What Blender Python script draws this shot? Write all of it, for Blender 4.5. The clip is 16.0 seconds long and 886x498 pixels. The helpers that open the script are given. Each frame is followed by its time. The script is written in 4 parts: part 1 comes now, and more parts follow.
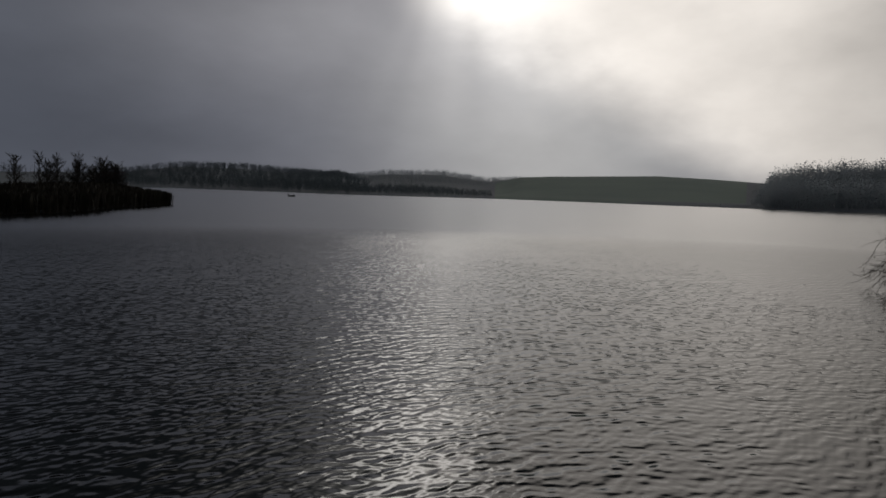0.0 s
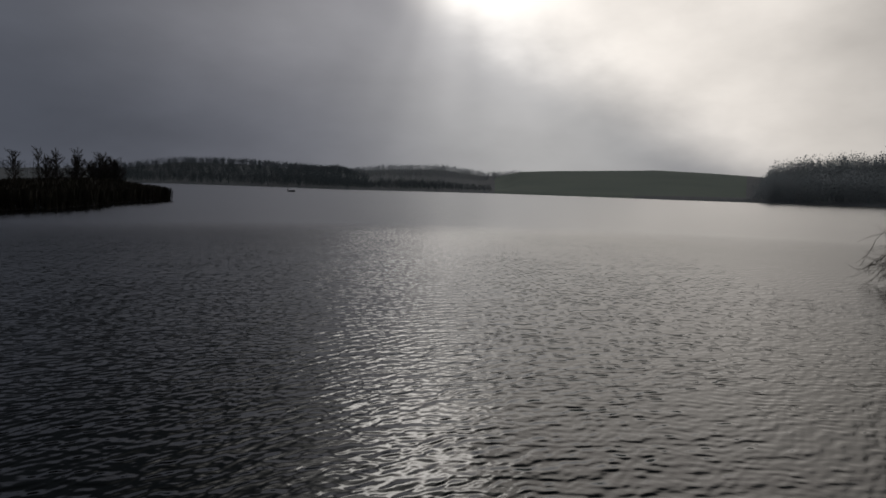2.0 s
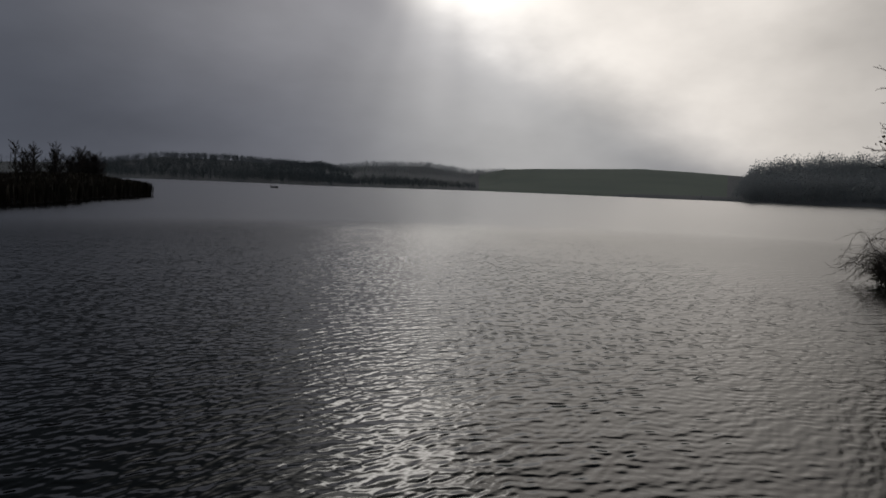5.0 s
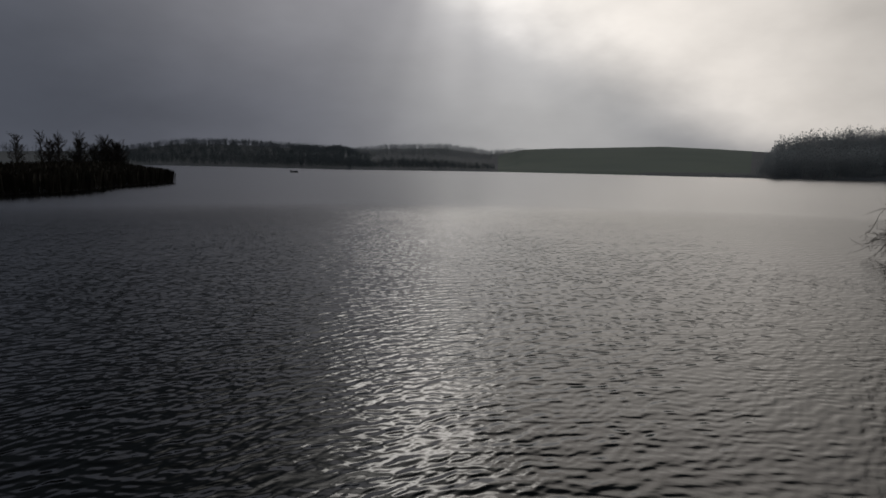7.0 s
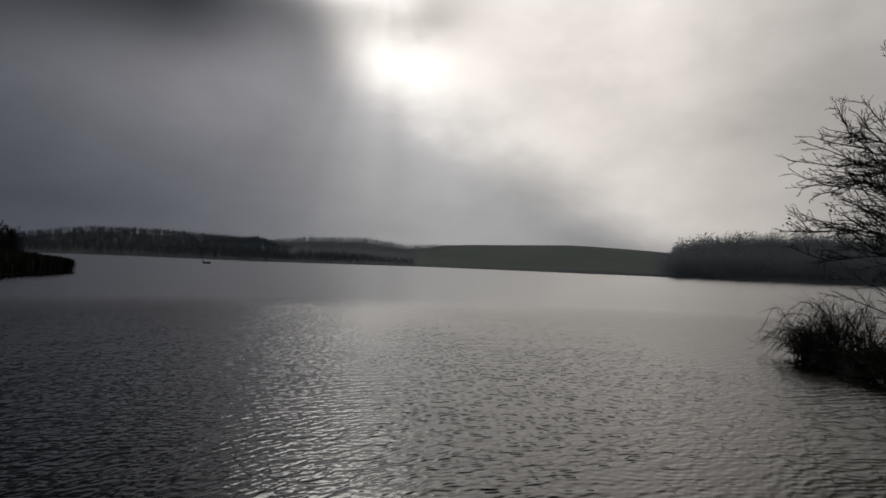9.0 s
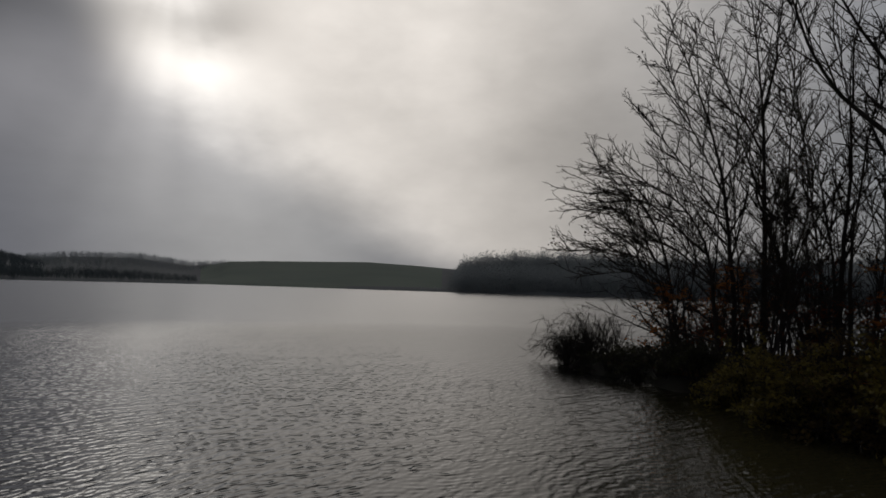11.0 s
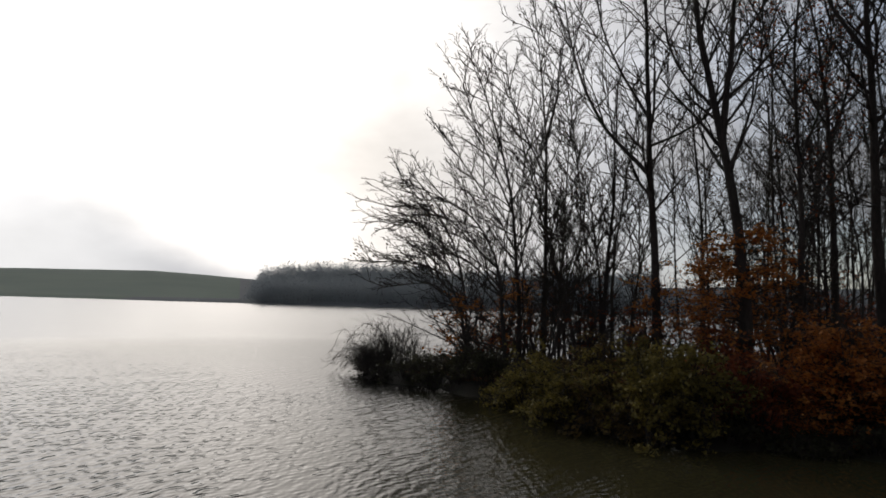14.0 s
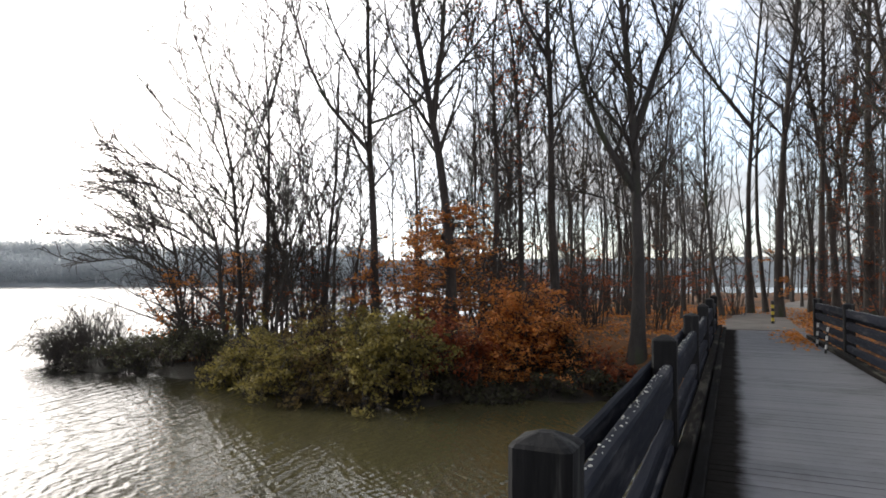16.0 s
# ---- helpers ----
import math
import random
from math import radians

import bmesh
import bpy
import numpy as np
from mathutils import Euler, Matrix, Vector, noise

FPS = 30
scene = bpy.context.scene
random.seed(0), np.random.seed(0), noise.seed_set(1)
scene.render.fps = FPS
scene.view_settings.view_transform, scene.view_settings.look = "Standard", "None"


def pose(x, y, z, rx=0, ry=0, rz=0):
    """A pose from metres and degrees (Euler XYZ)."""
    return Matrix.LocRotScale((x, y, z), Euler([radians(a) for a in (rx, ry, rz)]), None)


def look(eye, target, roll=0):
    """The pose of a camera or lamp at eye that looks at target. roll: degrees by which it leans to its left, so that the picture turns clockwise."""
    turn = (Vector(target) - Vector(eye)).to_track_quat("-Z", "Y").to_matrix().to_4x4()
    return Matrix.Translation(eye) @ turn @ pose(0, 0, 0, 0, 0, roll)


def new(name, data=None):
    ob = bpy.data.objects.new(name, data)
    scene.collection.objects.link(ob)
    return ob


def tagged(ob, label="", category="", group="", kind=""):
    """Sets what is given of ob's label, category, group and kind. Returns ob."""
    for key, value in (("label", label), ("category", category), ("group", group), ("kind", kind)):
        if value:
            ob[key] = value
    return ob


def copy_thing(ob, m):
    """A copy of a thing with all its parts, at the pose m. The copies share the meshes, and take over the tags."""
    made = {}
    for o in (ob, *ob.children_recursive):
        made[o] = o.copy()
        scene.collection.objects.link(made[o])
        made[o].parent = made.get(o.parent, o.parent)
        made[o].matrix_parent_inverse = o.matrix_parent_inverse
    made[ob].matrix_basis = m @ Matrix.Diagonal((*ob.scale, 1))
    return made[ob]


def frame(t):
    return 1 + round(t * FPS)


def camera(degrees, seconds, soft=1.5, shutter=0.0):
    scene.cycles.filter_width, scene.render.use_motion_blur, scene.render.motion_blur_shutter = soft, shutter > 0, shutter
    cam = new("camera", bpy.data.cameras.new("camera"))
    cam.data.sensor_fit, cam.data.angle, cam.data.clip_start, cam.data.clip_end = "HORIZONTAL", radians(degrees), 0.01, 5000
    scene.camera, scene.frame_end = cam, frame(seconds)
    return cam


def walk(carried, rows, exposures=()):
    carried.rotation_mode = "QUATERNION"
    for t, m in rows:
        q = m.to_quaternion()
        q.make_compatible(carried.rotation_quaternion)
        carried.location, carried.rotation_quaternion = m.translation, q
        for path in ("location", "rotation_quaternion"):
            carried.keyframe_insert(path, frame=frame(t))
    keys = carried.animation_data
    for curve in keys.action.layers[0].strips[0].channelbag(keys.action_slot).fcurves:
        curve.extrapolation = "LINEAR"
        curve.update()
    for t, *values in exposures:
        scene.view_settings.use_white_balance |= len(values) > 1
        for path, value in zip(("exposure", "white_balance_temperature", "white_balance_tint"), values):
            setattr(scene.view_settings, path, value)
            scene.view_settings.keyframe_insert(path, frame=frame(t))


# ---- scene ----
def aim(x, y, z, yaw, pitch, roll):
    """Camera pose from a heading (degrees left of the bridge's axis), a pitch and a roll."""
    a, p = radians(yaw), radians(pitch)
    way = Vector((-math.sin(a) * math.cos(p), math.cos(a) * math.cos(p), math.sin(p)))
    eye = Vector((x, y, z))
    return look(eye, eye + way, roll)


cam = camera(70.12, 16.0, soft=1.7)
PATH = [
    (0, aim(-0.151, -0.298, 2.751, 92.18, -5.25, 1.63)),
    (0.5, aim(-0.155, -0.279, 2.754, 92.21, -5.33, 1.50)),
    (1, aim(-0.150, -0.263, 2.754, 92.19, -5.41, 1.50)),
    (1.5, aim(-0.151, -0.265, 2.757, 92.18, -5.49, 1.50)),
    (2, aim(-0.151, -0.270, 2.757, 92.16, -5.72, 1.48)),
    (2.5, aim(-0.153, -0.270, 2.757, 92.16, -5.77, 1.53)),
    (3, aim(-0.165, -0.271, 2.757, 92.09, -5.91, 1.51)),
    (3.5, aim(-0.159, -0.259, 2.754, 92.14, -5.45, 1.56)),
    (4, aim(-0.145, -0.244, 2.753, 91.73, -4.77, 1.61)),
    (4.2, aim(-0.146, -0.263, 2.751, 91.39, -4.90, 1.75)),
    (6.3, aim(-0.117, -0.265, 2.767, 91.30, -7.46, 1.17)),
    (6.5, aim(-0.106, -0.252, 2.768, 91.93, -7.29, 0.50)),
    (7, aim(-0.101, -0.237, 2.778, 92.47, -7.62, 0.82)),
    (7.5, aim(-0.101, -0.212, 2.805, 91.88, -8.20, 0.32)),
    (7.8, aim(-0.089, -0.177, 2.827, 92.30, -3.91, -0.11)),
    (8, aim(-0.088, -0.169, 2.835, 92.28, -2.59, -0.29)),
    (8.2, aim(-0.100, -0.178, 2.836, 91.30, -0.95, 0.48)),
    (10.3, aim(-0.167, -0.097, 2.820, 73.16, 0.55, 2.04)),
    (10.5, aim(-0.142, -0.077, 2.822, 70.96, 1.37, 1.69)),
    (11, aim(-0.138, -0.072, 2.825, 66.76, 3.15, 1.57)),
    (11.5, aim(-0.119, -0.048, 2.832, 63.04, 5.22, 1.33)),
    (12, aim(-0.068, -0.048, 2.836, 58.77, 5.01, 1.41)),
    (12.5, aim(-0.048, -0.034, 2.840, 56.86, 4.26, 1.26)),
    (13, aim(-0.148, -0.002, 2.835, 55.01, 4.51, 1.49)),
    (13.5, aim(-0.161, -0.003, 2.828, 53.18, 4.41, 0.75)),
    (14, aim(-0.116, -0.031, 2.815, 49.09, 4.65, 1.64)),
    (14.5, aim(-0.135, -0.060, 2.798, 41.86, 3.95, 1.11)),
    (15, aim(-0.078, 0.011, 2.781, 34.57, 3.18, 1.11)),
    (15.5, aim(-0.024, 0.017, 2.787, 29.59, 2.94, 0.59)),
    (16, aim(0.022, 0.031, 2.803, 24.67, 2.62, 0.17)),
]
EXPOSURES = [(0, 0.05, 6500, 10), (8.2, 0.0, 6500, 10), (10.3, -0.35, 6500, 10), (11.0, -0.25, 6500, 10), (11.5, -0.05, 6500, 10), (12.0, 0.15, 6500, 10), (12.5, 0.7, 6500, 10), (13.5, 0.86, 6500, 10),
             (14.0, 1.15, 6500, 10), (14.5, 1.5, 6500, 10), (15.0, 2.42, 6500, 10), (15.5, 2.92, 6500, 10), (16.0, 3.35, 6500, 10)]
walk(cam, PATH, EXPOSURES)

# ---------------------------------------------------------------- sky and sun
SUN_AZ, SUN_EL = 94.0, 27.0
world = bpy.data.worlds.new("sky")
scene.world = world
world.use_nodes = True


class Nodes:
    """Short hand for building node trees."""

    def __init__(self, tree):
        self.tree = tree

    def add(self, kind, **values):
        node = self.tree.nodes.new(kind)
        for key, value in values.items():
            if key in node.inputs:
                self.put(node, key, value)
        return node

    def put(self, node, key, value):
        if hasattr(value, "links"):
            self.tree.links.new(value, node.inputs[key])
        else:
            node.inputs[key].default_value = value

    def math(self, op, a, b=0.0, c=0.0):
        node = self.tree.nodes.new("ShaderNodeMath")
        node.operation = op
        for i, v in enumerate((a, b, c)):
            self.put(node, i, v)
        return node.outputs[0]

    def smooth(self, v, lo, hi, a=0.0, b=1.0):
        node = self.tree.nodes.new("ShaderNodeMapRange")
        node.interpolation_type = "SMOOTHSTEP"
        for i, q in enumerate((v, lo, hi, a, b)):
            self.put(node, i, q)
        return node.outputs[0]

    def mix(self, fac, a, b, blend="MIX"):
        node = self.tree.nodes.new("ShaderNodeMix")
        node.data_type, node.blend_type = "RGBA", blend
        self.put(node, 0, fac)
        self.put(node, 6, a if hasattr(a, "links") else (*a, 1))
        self.put(node, 7, b if hasattr(b, "links") else (*b, 1))
        return node.outputs[2]

    def noise(self, vector, scale, detail=4.0, rough=0.55, out=0):
        node = self.tree.nodes.new("ShaderNodeTexNoise")
        self.put(node, "Vector", vector)
        self.put(node, "Scale", scale)
        self.put(node, "Detail", detail)
        self.put(node, "Roughness", rough)
        return node.outputs[out]

    def scaled(self, vector, sx, sy, sz, turn=0.0):
        node = self.tree.nodes.new("ShaderNodeMapping")
        self.put(node, "Vector", vector)
        node.inputs["Scale"].default_value = (sx, sy, sz)
        node.inputs["Rotation"].default_value = (0, 0, radians(turn))
        return node.outputs[0]


def gauss(n, v, centre, width):
    q = n.math("DIVIDE", n.math("SUBTRACT", v, centre), width)
    return n.math("EXPONENT", n.math("MULTIPLY", n.math("MULTIPLY", q, q), -1.0))


def build_sky():
    world.node_tree.nodes.clear()
    n = Nodes(world.node_tree)
    way = n.add("ShaderNodeTexCoord").outputs["Generated"]
    split = n.add("ShaderNodeSeparateXYZ", Vector=way)
    az = n.math("MULTIPLY", n.math("ARCTAN2", n.math("MULTIPLY", split.outputs[0], -1.0), split.outputs[1]), 57.29578)
    el = n.math("MULTIPLY", n.math("ARCSINE", split.outputs[2]), 57.29578)
    blue = n.tree.nodes.new("ShaderNodeTexSky")
    blue.sky_type, blue.sun_disc = "NISHITA", False
    blue.sun_elevation, blue.sun_rotation = radians(SUN_EL), radians(-SUN_AZ)
    clear = n.mix(1.0, blue.outputs[0], (0.09, 0.09, 0.09), "MULTIPLY")
    soft = n.noise(n.scaled(way, 1, 1, 2.2), 3.2, 5.0, 0.5)
    fine = n.noise(n.scaled(way, 1, 1, 1.8), 7.0, 4.0, 0.55)
    wob = n.math("ADD", n.math("MULTIPLY", n.math("SUBTRACT", soft, 0.5), 9.0), n.math("MULTIPLY", n.math("SUBTRACT", fine, 0.5), 4.0))
    # the edge of the dark cloud bank climbs from the field hill up to the sun
    edge = n.math("ADD", n.math("MULTIPLY", n.math("SUBTRACT", az, 68.0), 0.52), 2.6)
    lit = n.smooth(n.math("ADD", n.math("SUBTRACT", el, edge), n.math("MULTIPLY", wob, 0.45)), -4.0, 5.0)
    lit = n.math("MULTIPLY", lit, n.smooth(n.math("ADD", az, n.math("MULTIPLY", wob, 0.4)), 99.5, 92.0))
    # thick cloud overhead and behind
    lit = n.math("MULTIPLY", lit, n.smooth(az, -55.0, 5.0))
    lit = n.math("MULTIPLY", lit, n.smooth(el, 40.0, 26.0))
    # brightness of the lit cloud falls away from the sun
    glow = n.math("ADD", n.math("MULTIPLY", gauss(n, az, 80.0, 26.0), 0.45), 0.33)
    glow = n.math("MULTIPLY", glow, n.math("MULTIPLY", n.smooth(az, 2.0, 46.0, 0.29, 1.0), n.smooth(az, 40.0, 72.0, 0.84, 1.0)))
    glow = n.math("MULTIPLY", glow, n.math("ADD", n.math("MULTIPLY", soft, 0.6), 0.70))
    glow = n.math("MULTIPLY", glow, n.math("ADD", n.math("MULTIPLY", fine, 0.4), 0.80))
    above = n.math("ADD", n.math("SUBTRACT", el, edge), n.math("MULTIPLY", wob, 0.6))
    glow = n.math("MULTIPLY", glow, n.smooth(el, 9.0, 24.0, 1.0, 1.3))
    lump = n.math("MULTIPLY", gauss(n, n.math("ADD", az, wob), 90.0, 6.5), n.smooth(n.math("ADD", el, wob), 17.5, 22.0))
    glow = n.math("MULTIPLY", glow, n.math("SUBTRACT", 1.0, n.math("MULTIPLY", lump, 0.5)))
    core = n.math("MULTIPLY", gauss(n, above, 3.8, 4.0), gauss(n, n.math("ADD", az, n.math("MULTIPLY", wob, 0.5)), 86.0, 11.0))
    core = n.math("ADD", n.math("MULTIPLY", core, 0.40), n.math("MULTIPLY", n.math("MULTIPLY", gauss(n, n.math("ADD", az, wob), 90.0, 5.5), gauss(n, n.math("ADD", el, wob), 15.5, 4.0)), 0.26))
    core = n.math("MULTIPLY", core, n.smooth(n.math("ADD", az, n.math("MULTIPLY", wob, 0.3)), 98.0, 93.5))
    gleam = n.math("MULTIPLY", gauss(n, n.math("ADD", az, n.math("MULTIPLY", wob, 0.3)), 94.5, 6.5), gauss(n, n.math("ADD", el, n.math("MULTIPLY", wob, 0.4)), 26.5, 3.0))
    # a second thin place in the clouds, high over the lake
    gleam = n.math("ADD", n.math("MULTIPLY", gleam, 2.5), n.math("MULTIPLY", gauss(n, n.math("ADD", az, wob), 100.0, 10.0), gauss(n, n.math("ADD", el, wob), 41.0, 8.5)))
    core = n.math("MULTIPLY", core, n.math("SUBTRACT", 1.0, n.math("MULTIPLY", lump, 0.8)))
    fan = n.math("DIVIDE", n.math("SUBTRACT", az, 91.0), n.math("SUBTRACT", 27.0, el))
    streak = n.tree.nodes.new("ShaderNodeTexNoise")
    streak.noise_dimensions = "1D"
    n.put(streak, "W", fan)
    n.put(streak, "Scale", 3.6)
    n.put(streak, "Detail", 1.0)
    shafts = n.math("MULTIPLY", n.math("MULTIPLY", gauss(n, fan, -0.12, 0.42), n.smooth(el, 0.0, 15.0)), n.math("ADD", streak.outputs[0], 0.4))
    shafts = n.math("MULTIPLY", shafts, n.smooth(el, 40.0, 20.0))
    dark = n.mix(gauss(n, az, 82.0, 15.0), (0.118, 0.124, 0.148), (0.400, 0.396, 0.396))
    dark = n.mix(n.smooth(az, 106.0, 128.0), dark, (0.078, 0.086, 0.108))
    dark = n.mix(n.math("MULTIPLY", n.smooth(el, 3.0, 16.0), gauss(n, az, 97.0, 20.0)), dark, (0.265, 0.262, 0.278))
    dark = n.mix(n.math("MULTIPLY", n.smooth(el, 13.0, 23.0), n.smooth(az, 99.0, 110.0)), dark, (0.016, 0.019, 0.024))
    dark = n.mix(n.smooth(el, 15.0, 27.0), dark, (0.028, 0.034, 0.040))
    dark = n.mix(n.smooth(az, 0.0, -60.0), dark, (0.052, 0.053, 0.060))
    dark = n.mix(n.smooth(az, 125.0, 150.0), dark, (0.050, 0.051, 0.058))
    dark = n.mix(1.0, dark, n.math("ADD", n.math("MULTIPLY", soft, 0.8), 0.60), "MULTIPLY")
    pale = n.mix(n.smooth(az, 62.0, 25.0), (1.0, 0.938, 0.872), (0.96, 0.965, 1.0))
    bright = n.mix(1.0, pale, glow, "MULTIPLY")
    gap = n.math("MULTIPLY", n.smooth(n.math("ADD", soft, n.math("MULTIPLY", fine, 0.4)), 0.56, 0.80), n.smooth(az, 42.0, 14.0, 0.0, 0.25))
    bright = n.mix(gap, bright, clear)
    colour = n.mix(lit, dark, bright)
    warm = n.mix(1.0, (1.0, 0.97, 0.93), n.math("ADD", n.math("MULTIPLY", core, 0.52), n.math("ADD", n.math("MULTIPLY", shafts, 0.28), n.math("MULTIPLY", gleam, 1.1))), "MULTIPLY")
    colour = n.mix(1.0, colour, warm, "ADD")
    back = n.add("ShaderNodeBackground", Color=colour, Strength=1.0)
    out = n.add("ShaderNodeOutputWorld")
    n.tree.links.new(back.outputs[0], out.inputs[0])


build_sky()

sun = new("sun", bpy.data.lights.new("sun", "SUN"))
sun.data.energy, sun.data.angle, sun.data.color = 0.045, radians(13), (1.0, 0.95, 0.88)
a, e = radians(SUN_AZ), radians(SUN_EL)
SUN_WAY = Vector((-math.sin(a) * math.cos(e), math.cos(a) * math.cos(e), math.sin(e)))
sun.matrix_world = look((0, 0, 60), Vector((0, 0, 60)) - SUN_WAY)


# ---------------------------------------------------------------- materials
def material(name, low, high, rough=0.8, scale=3.0, fine=40.0, bump=0.0, spot=None, spot_size=1.2, per=None, stretch=(1, 1, 1), gloss=0.5):
    """A procedural surface: two colours mixed by noise at two scales, with grain, an optional third colour in patches and fine relief.
    per: 'island' or 'object' varies the tone piece by piece."""
    m = bpy.data.materials.new(name)
    m.use_nodes = True
    n = Nodes(m.node_tree)
    shader = m.node_tree.nodes["Principled BSDF"]
    where = n.scaled(n.add("ShaderNodeTexCoord").outputs["Object"], *stretch)
    large = n.noise(where, scale, 4.0)
    grain = n.noise(where, fine, 3.0, 0.6)
    fac = n.smooth(n.math("ADD", n.math("MULTIPLY", large, 0.6), n.math("MULTIPLY", grain, 0.4)), 0.32, 0.68)
    if per == "island":
        fac = n.math("ADD", n.math("MULTIPLY", fac, 0.35), n.math("MULTIPLY", n.add("ShaderNodeNewGeometry").outputs["Random Per Island"], 0.65))
    if per == "object":
        fac = n.math("ADD", n.math("MULTIPLY", fac, 0.55), n.math("MULTIPLY", n.add("ShaderNodeObjectInfo").outputs["Random"], 0.45))
    colour = n.mix(fac, low, high)
    if spot:
        patch = n.smooth(n.noise(where, spot_size, 5.0, 0.65), 0.52, 0.66)
        colour = n.mix(patch, colour, spot)
    n.put(shader, "Base Color", colour)
    n.put(shader, "Specular IOR Level", gloss)
    n.put(shader, "Roughness", n.smooth(grain, 0.2, 0.8, max(0.0, rough - 0.1), min(1.0, rough + 0.1)))
    if bump:
        b = n.add("ShaderNodeBump", Height=n.math("ADD", large, grain), Strength=1.0, Distance=bump)
        n.put(shader, "Normal", b.outputs[0])
    return m


def leaf_material(name, low, high, through_light=0.42):
    """A thin leaf: a gloss-poor surface that lets part of the light through."""
    m = material(name, low, high, 0.6, 1.5, 20, per="island")
    n = Nodes(m.node_tree)
    shader = m.node_tree.nodes["Principled BSDF"]
    glow = n.add("ShaderNodeBsdfTranslucent", Color=shader.inputs["Base Color"].links[0].from_socket)
    both = n.add("ShaderNodeMixShader", Fac=through_light)
    n.tree.links.new(shader.outputs[0], both.inputs[1])
    n.tree.links.new(glow.outputs[0], both.inputs[2])
    n.tree.links.new(both.outputs[0], m.node_tree.nodes["Material Output"].inputs[0])
    return m


BARK = material("bark", (0.042, 0.036, 0.031), (0.115, 0.100, 0.086), 0.9, 2.0, 22, 0.02, spot=(0.055, 0.065, 0.035), stretch=(1, 1, 0.3))
BARK_SMOOTH = material("bark_smooth", (0.032, 0.028, 0.024), (0.080, 0.072, 0.063), 0.8, 1.5, 18, 0.008, spot=(0.06, 0.07, 0.04), stretch=(1, 1, 0.4))
TWIG = material("twig", (0.034, 0.029, 0.025), (0.095, 0.078, 0.064), 0.85, 2, 30, per="island")
LEAF_DEAD = material("dead_leaf", (0.05, 0.03, 0.018), (0.12, 0.07, 0.03), 0.7, 3, 40, per="island")
# lake haze is mixed into both far twig colours, less into the dark one
HAZED_TWIG = leaf_material("hazed_twig", (0.37, 0.405, 0.43), (0.40, 0.435, 0.46), 0.76)
HAZED_DARK_TWIG = leaf_material("hazed_dark_twig", (0.112, 0.142, 0.160), (0.138, 0.168, 0.186), 0.55)
LEAF_ORANGE = leaf_material("orange_leaf", (0.42, 0.130, 0.030), (0.80, 0.35, 0.085))
LEAF_RUST = leaf_material("rust_leaf", (0.20, 0.045, 0.018), (0.42, 0.130, 0.045))
LEAF_OLIVE = leaf_material("olive_leaf", (0.100, 0.090, 0.028), (0.44, 0.35, 0.090))
LEAF_BROWN = leaf_material("brown_olive_leaf", (0.120, 0.085, 0.036), (0.36, 0.25, 0.090))
LEAF_DARK = leaf_material("dark_leaf", (0.045, 0.050, 0.026), (0.135, 0.128, 0.066))
LITTER = material("leaf_litter", (0.075, 0.040, 0.020), (0.24, 0.105, 0.035), 0.9, 0.8, 14, 0.03, spot=(0.05, 0.045, 0.022), spot_size=0.5)
MUD = material("bank_mud", (0.020, 0.017, 0.012), (0.050, 0.042, 0.028), 0.7, 1.5, 20, 0.03, spot=(0.035, 0.040, 0.018), spot_size=0.9)
# distance haze is put into these two far ground colours, hence pale and bluish
HAZED_MEADOW = material("hazed_meadow", (0.190, 0.258, 0.205), (0.235, 0.300, 0.238), 0.9, 0.02, 0.4, 0.02)
HAZED_WOODLAND = material("hazed_woodland_floor", (0.19, 0.210, 0.222), (0.23, 0.250, 0.262), 0.95, 0.03, 0.5, 0.05)
REED = material("reed", (0.020, 0.016, 0.009), (0.045, 0.035, 0.018), 0.8, 0.4, 4, per="island")


def plank_material():
    """Grey worn boards with a ragged, matt, near-black strip along the lakeside kerb."""
    m = material("weathered_plank", (0.150, 0.150, 0.158), (0.225, 0.223, 0.232), 0.68, 1.2, 26, 0.0025, per="object", stretch=(0.35, 1, 1))
    n = Nodes(m.node_tree)
    shader = m.node_tree.nodes["Principled BSDF"]
    old = shader.inputs["Base Color"].links[0].from_socket
    where = n.add("ShaderNodeNewGeometry").outputs["Position"]
    split = n.add("ShaderNodeSeparateXYZ", Vector=where)
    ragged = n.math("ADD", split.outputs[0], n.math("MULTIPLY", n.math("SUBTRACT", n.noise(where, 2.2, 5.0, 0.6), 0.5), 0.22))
    dark_strip = n.smooth(ragged, 0.0, 0.17, 0.98, 0.0)
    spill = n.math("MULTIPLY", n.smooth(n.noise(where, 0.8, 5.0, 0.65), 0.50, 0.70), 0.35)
    n.put(shader, "Specular IOR Level", n.math("SUBTRACT", 0.5, n.math("MULTIPLY", dark_strip, 0.47)))
    n.put(shader, "Roughness", n.math("ADD", 0.68, n.math("MULTIPLY", dark_strip, 0.28)))
    n.put(shader, "Base Color", n.mix(n.math("MAXIMUM", dark_strip, spill), old, n.mix(n.noise(where, 14.0), (0.008, 0.007, 0.006), (0.024, 0.021, 0.017))))
    return m


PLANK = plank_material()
RAIL = material("dark_stained_timber", (0.0060, 0.0074, 0.0122), (0.020, 0.023, 0.033), 0.72, 2.0, 30, 0.006, spot=(0.055, 0.056, 0.062), spot_size=7.0, stretch=(1, 0.12, 1), gloss=0.10)
KERB = material("dark_kerb_timber", (0.006, 0.006, 0.006), (0.018, 0.016, 0.014), 0.75, 2.0, 30, 0.005, spot=(0.075, 0.070, 0.058), spot_size=5.0, stretch=(1, 0.12, 1), gloss=0.04)
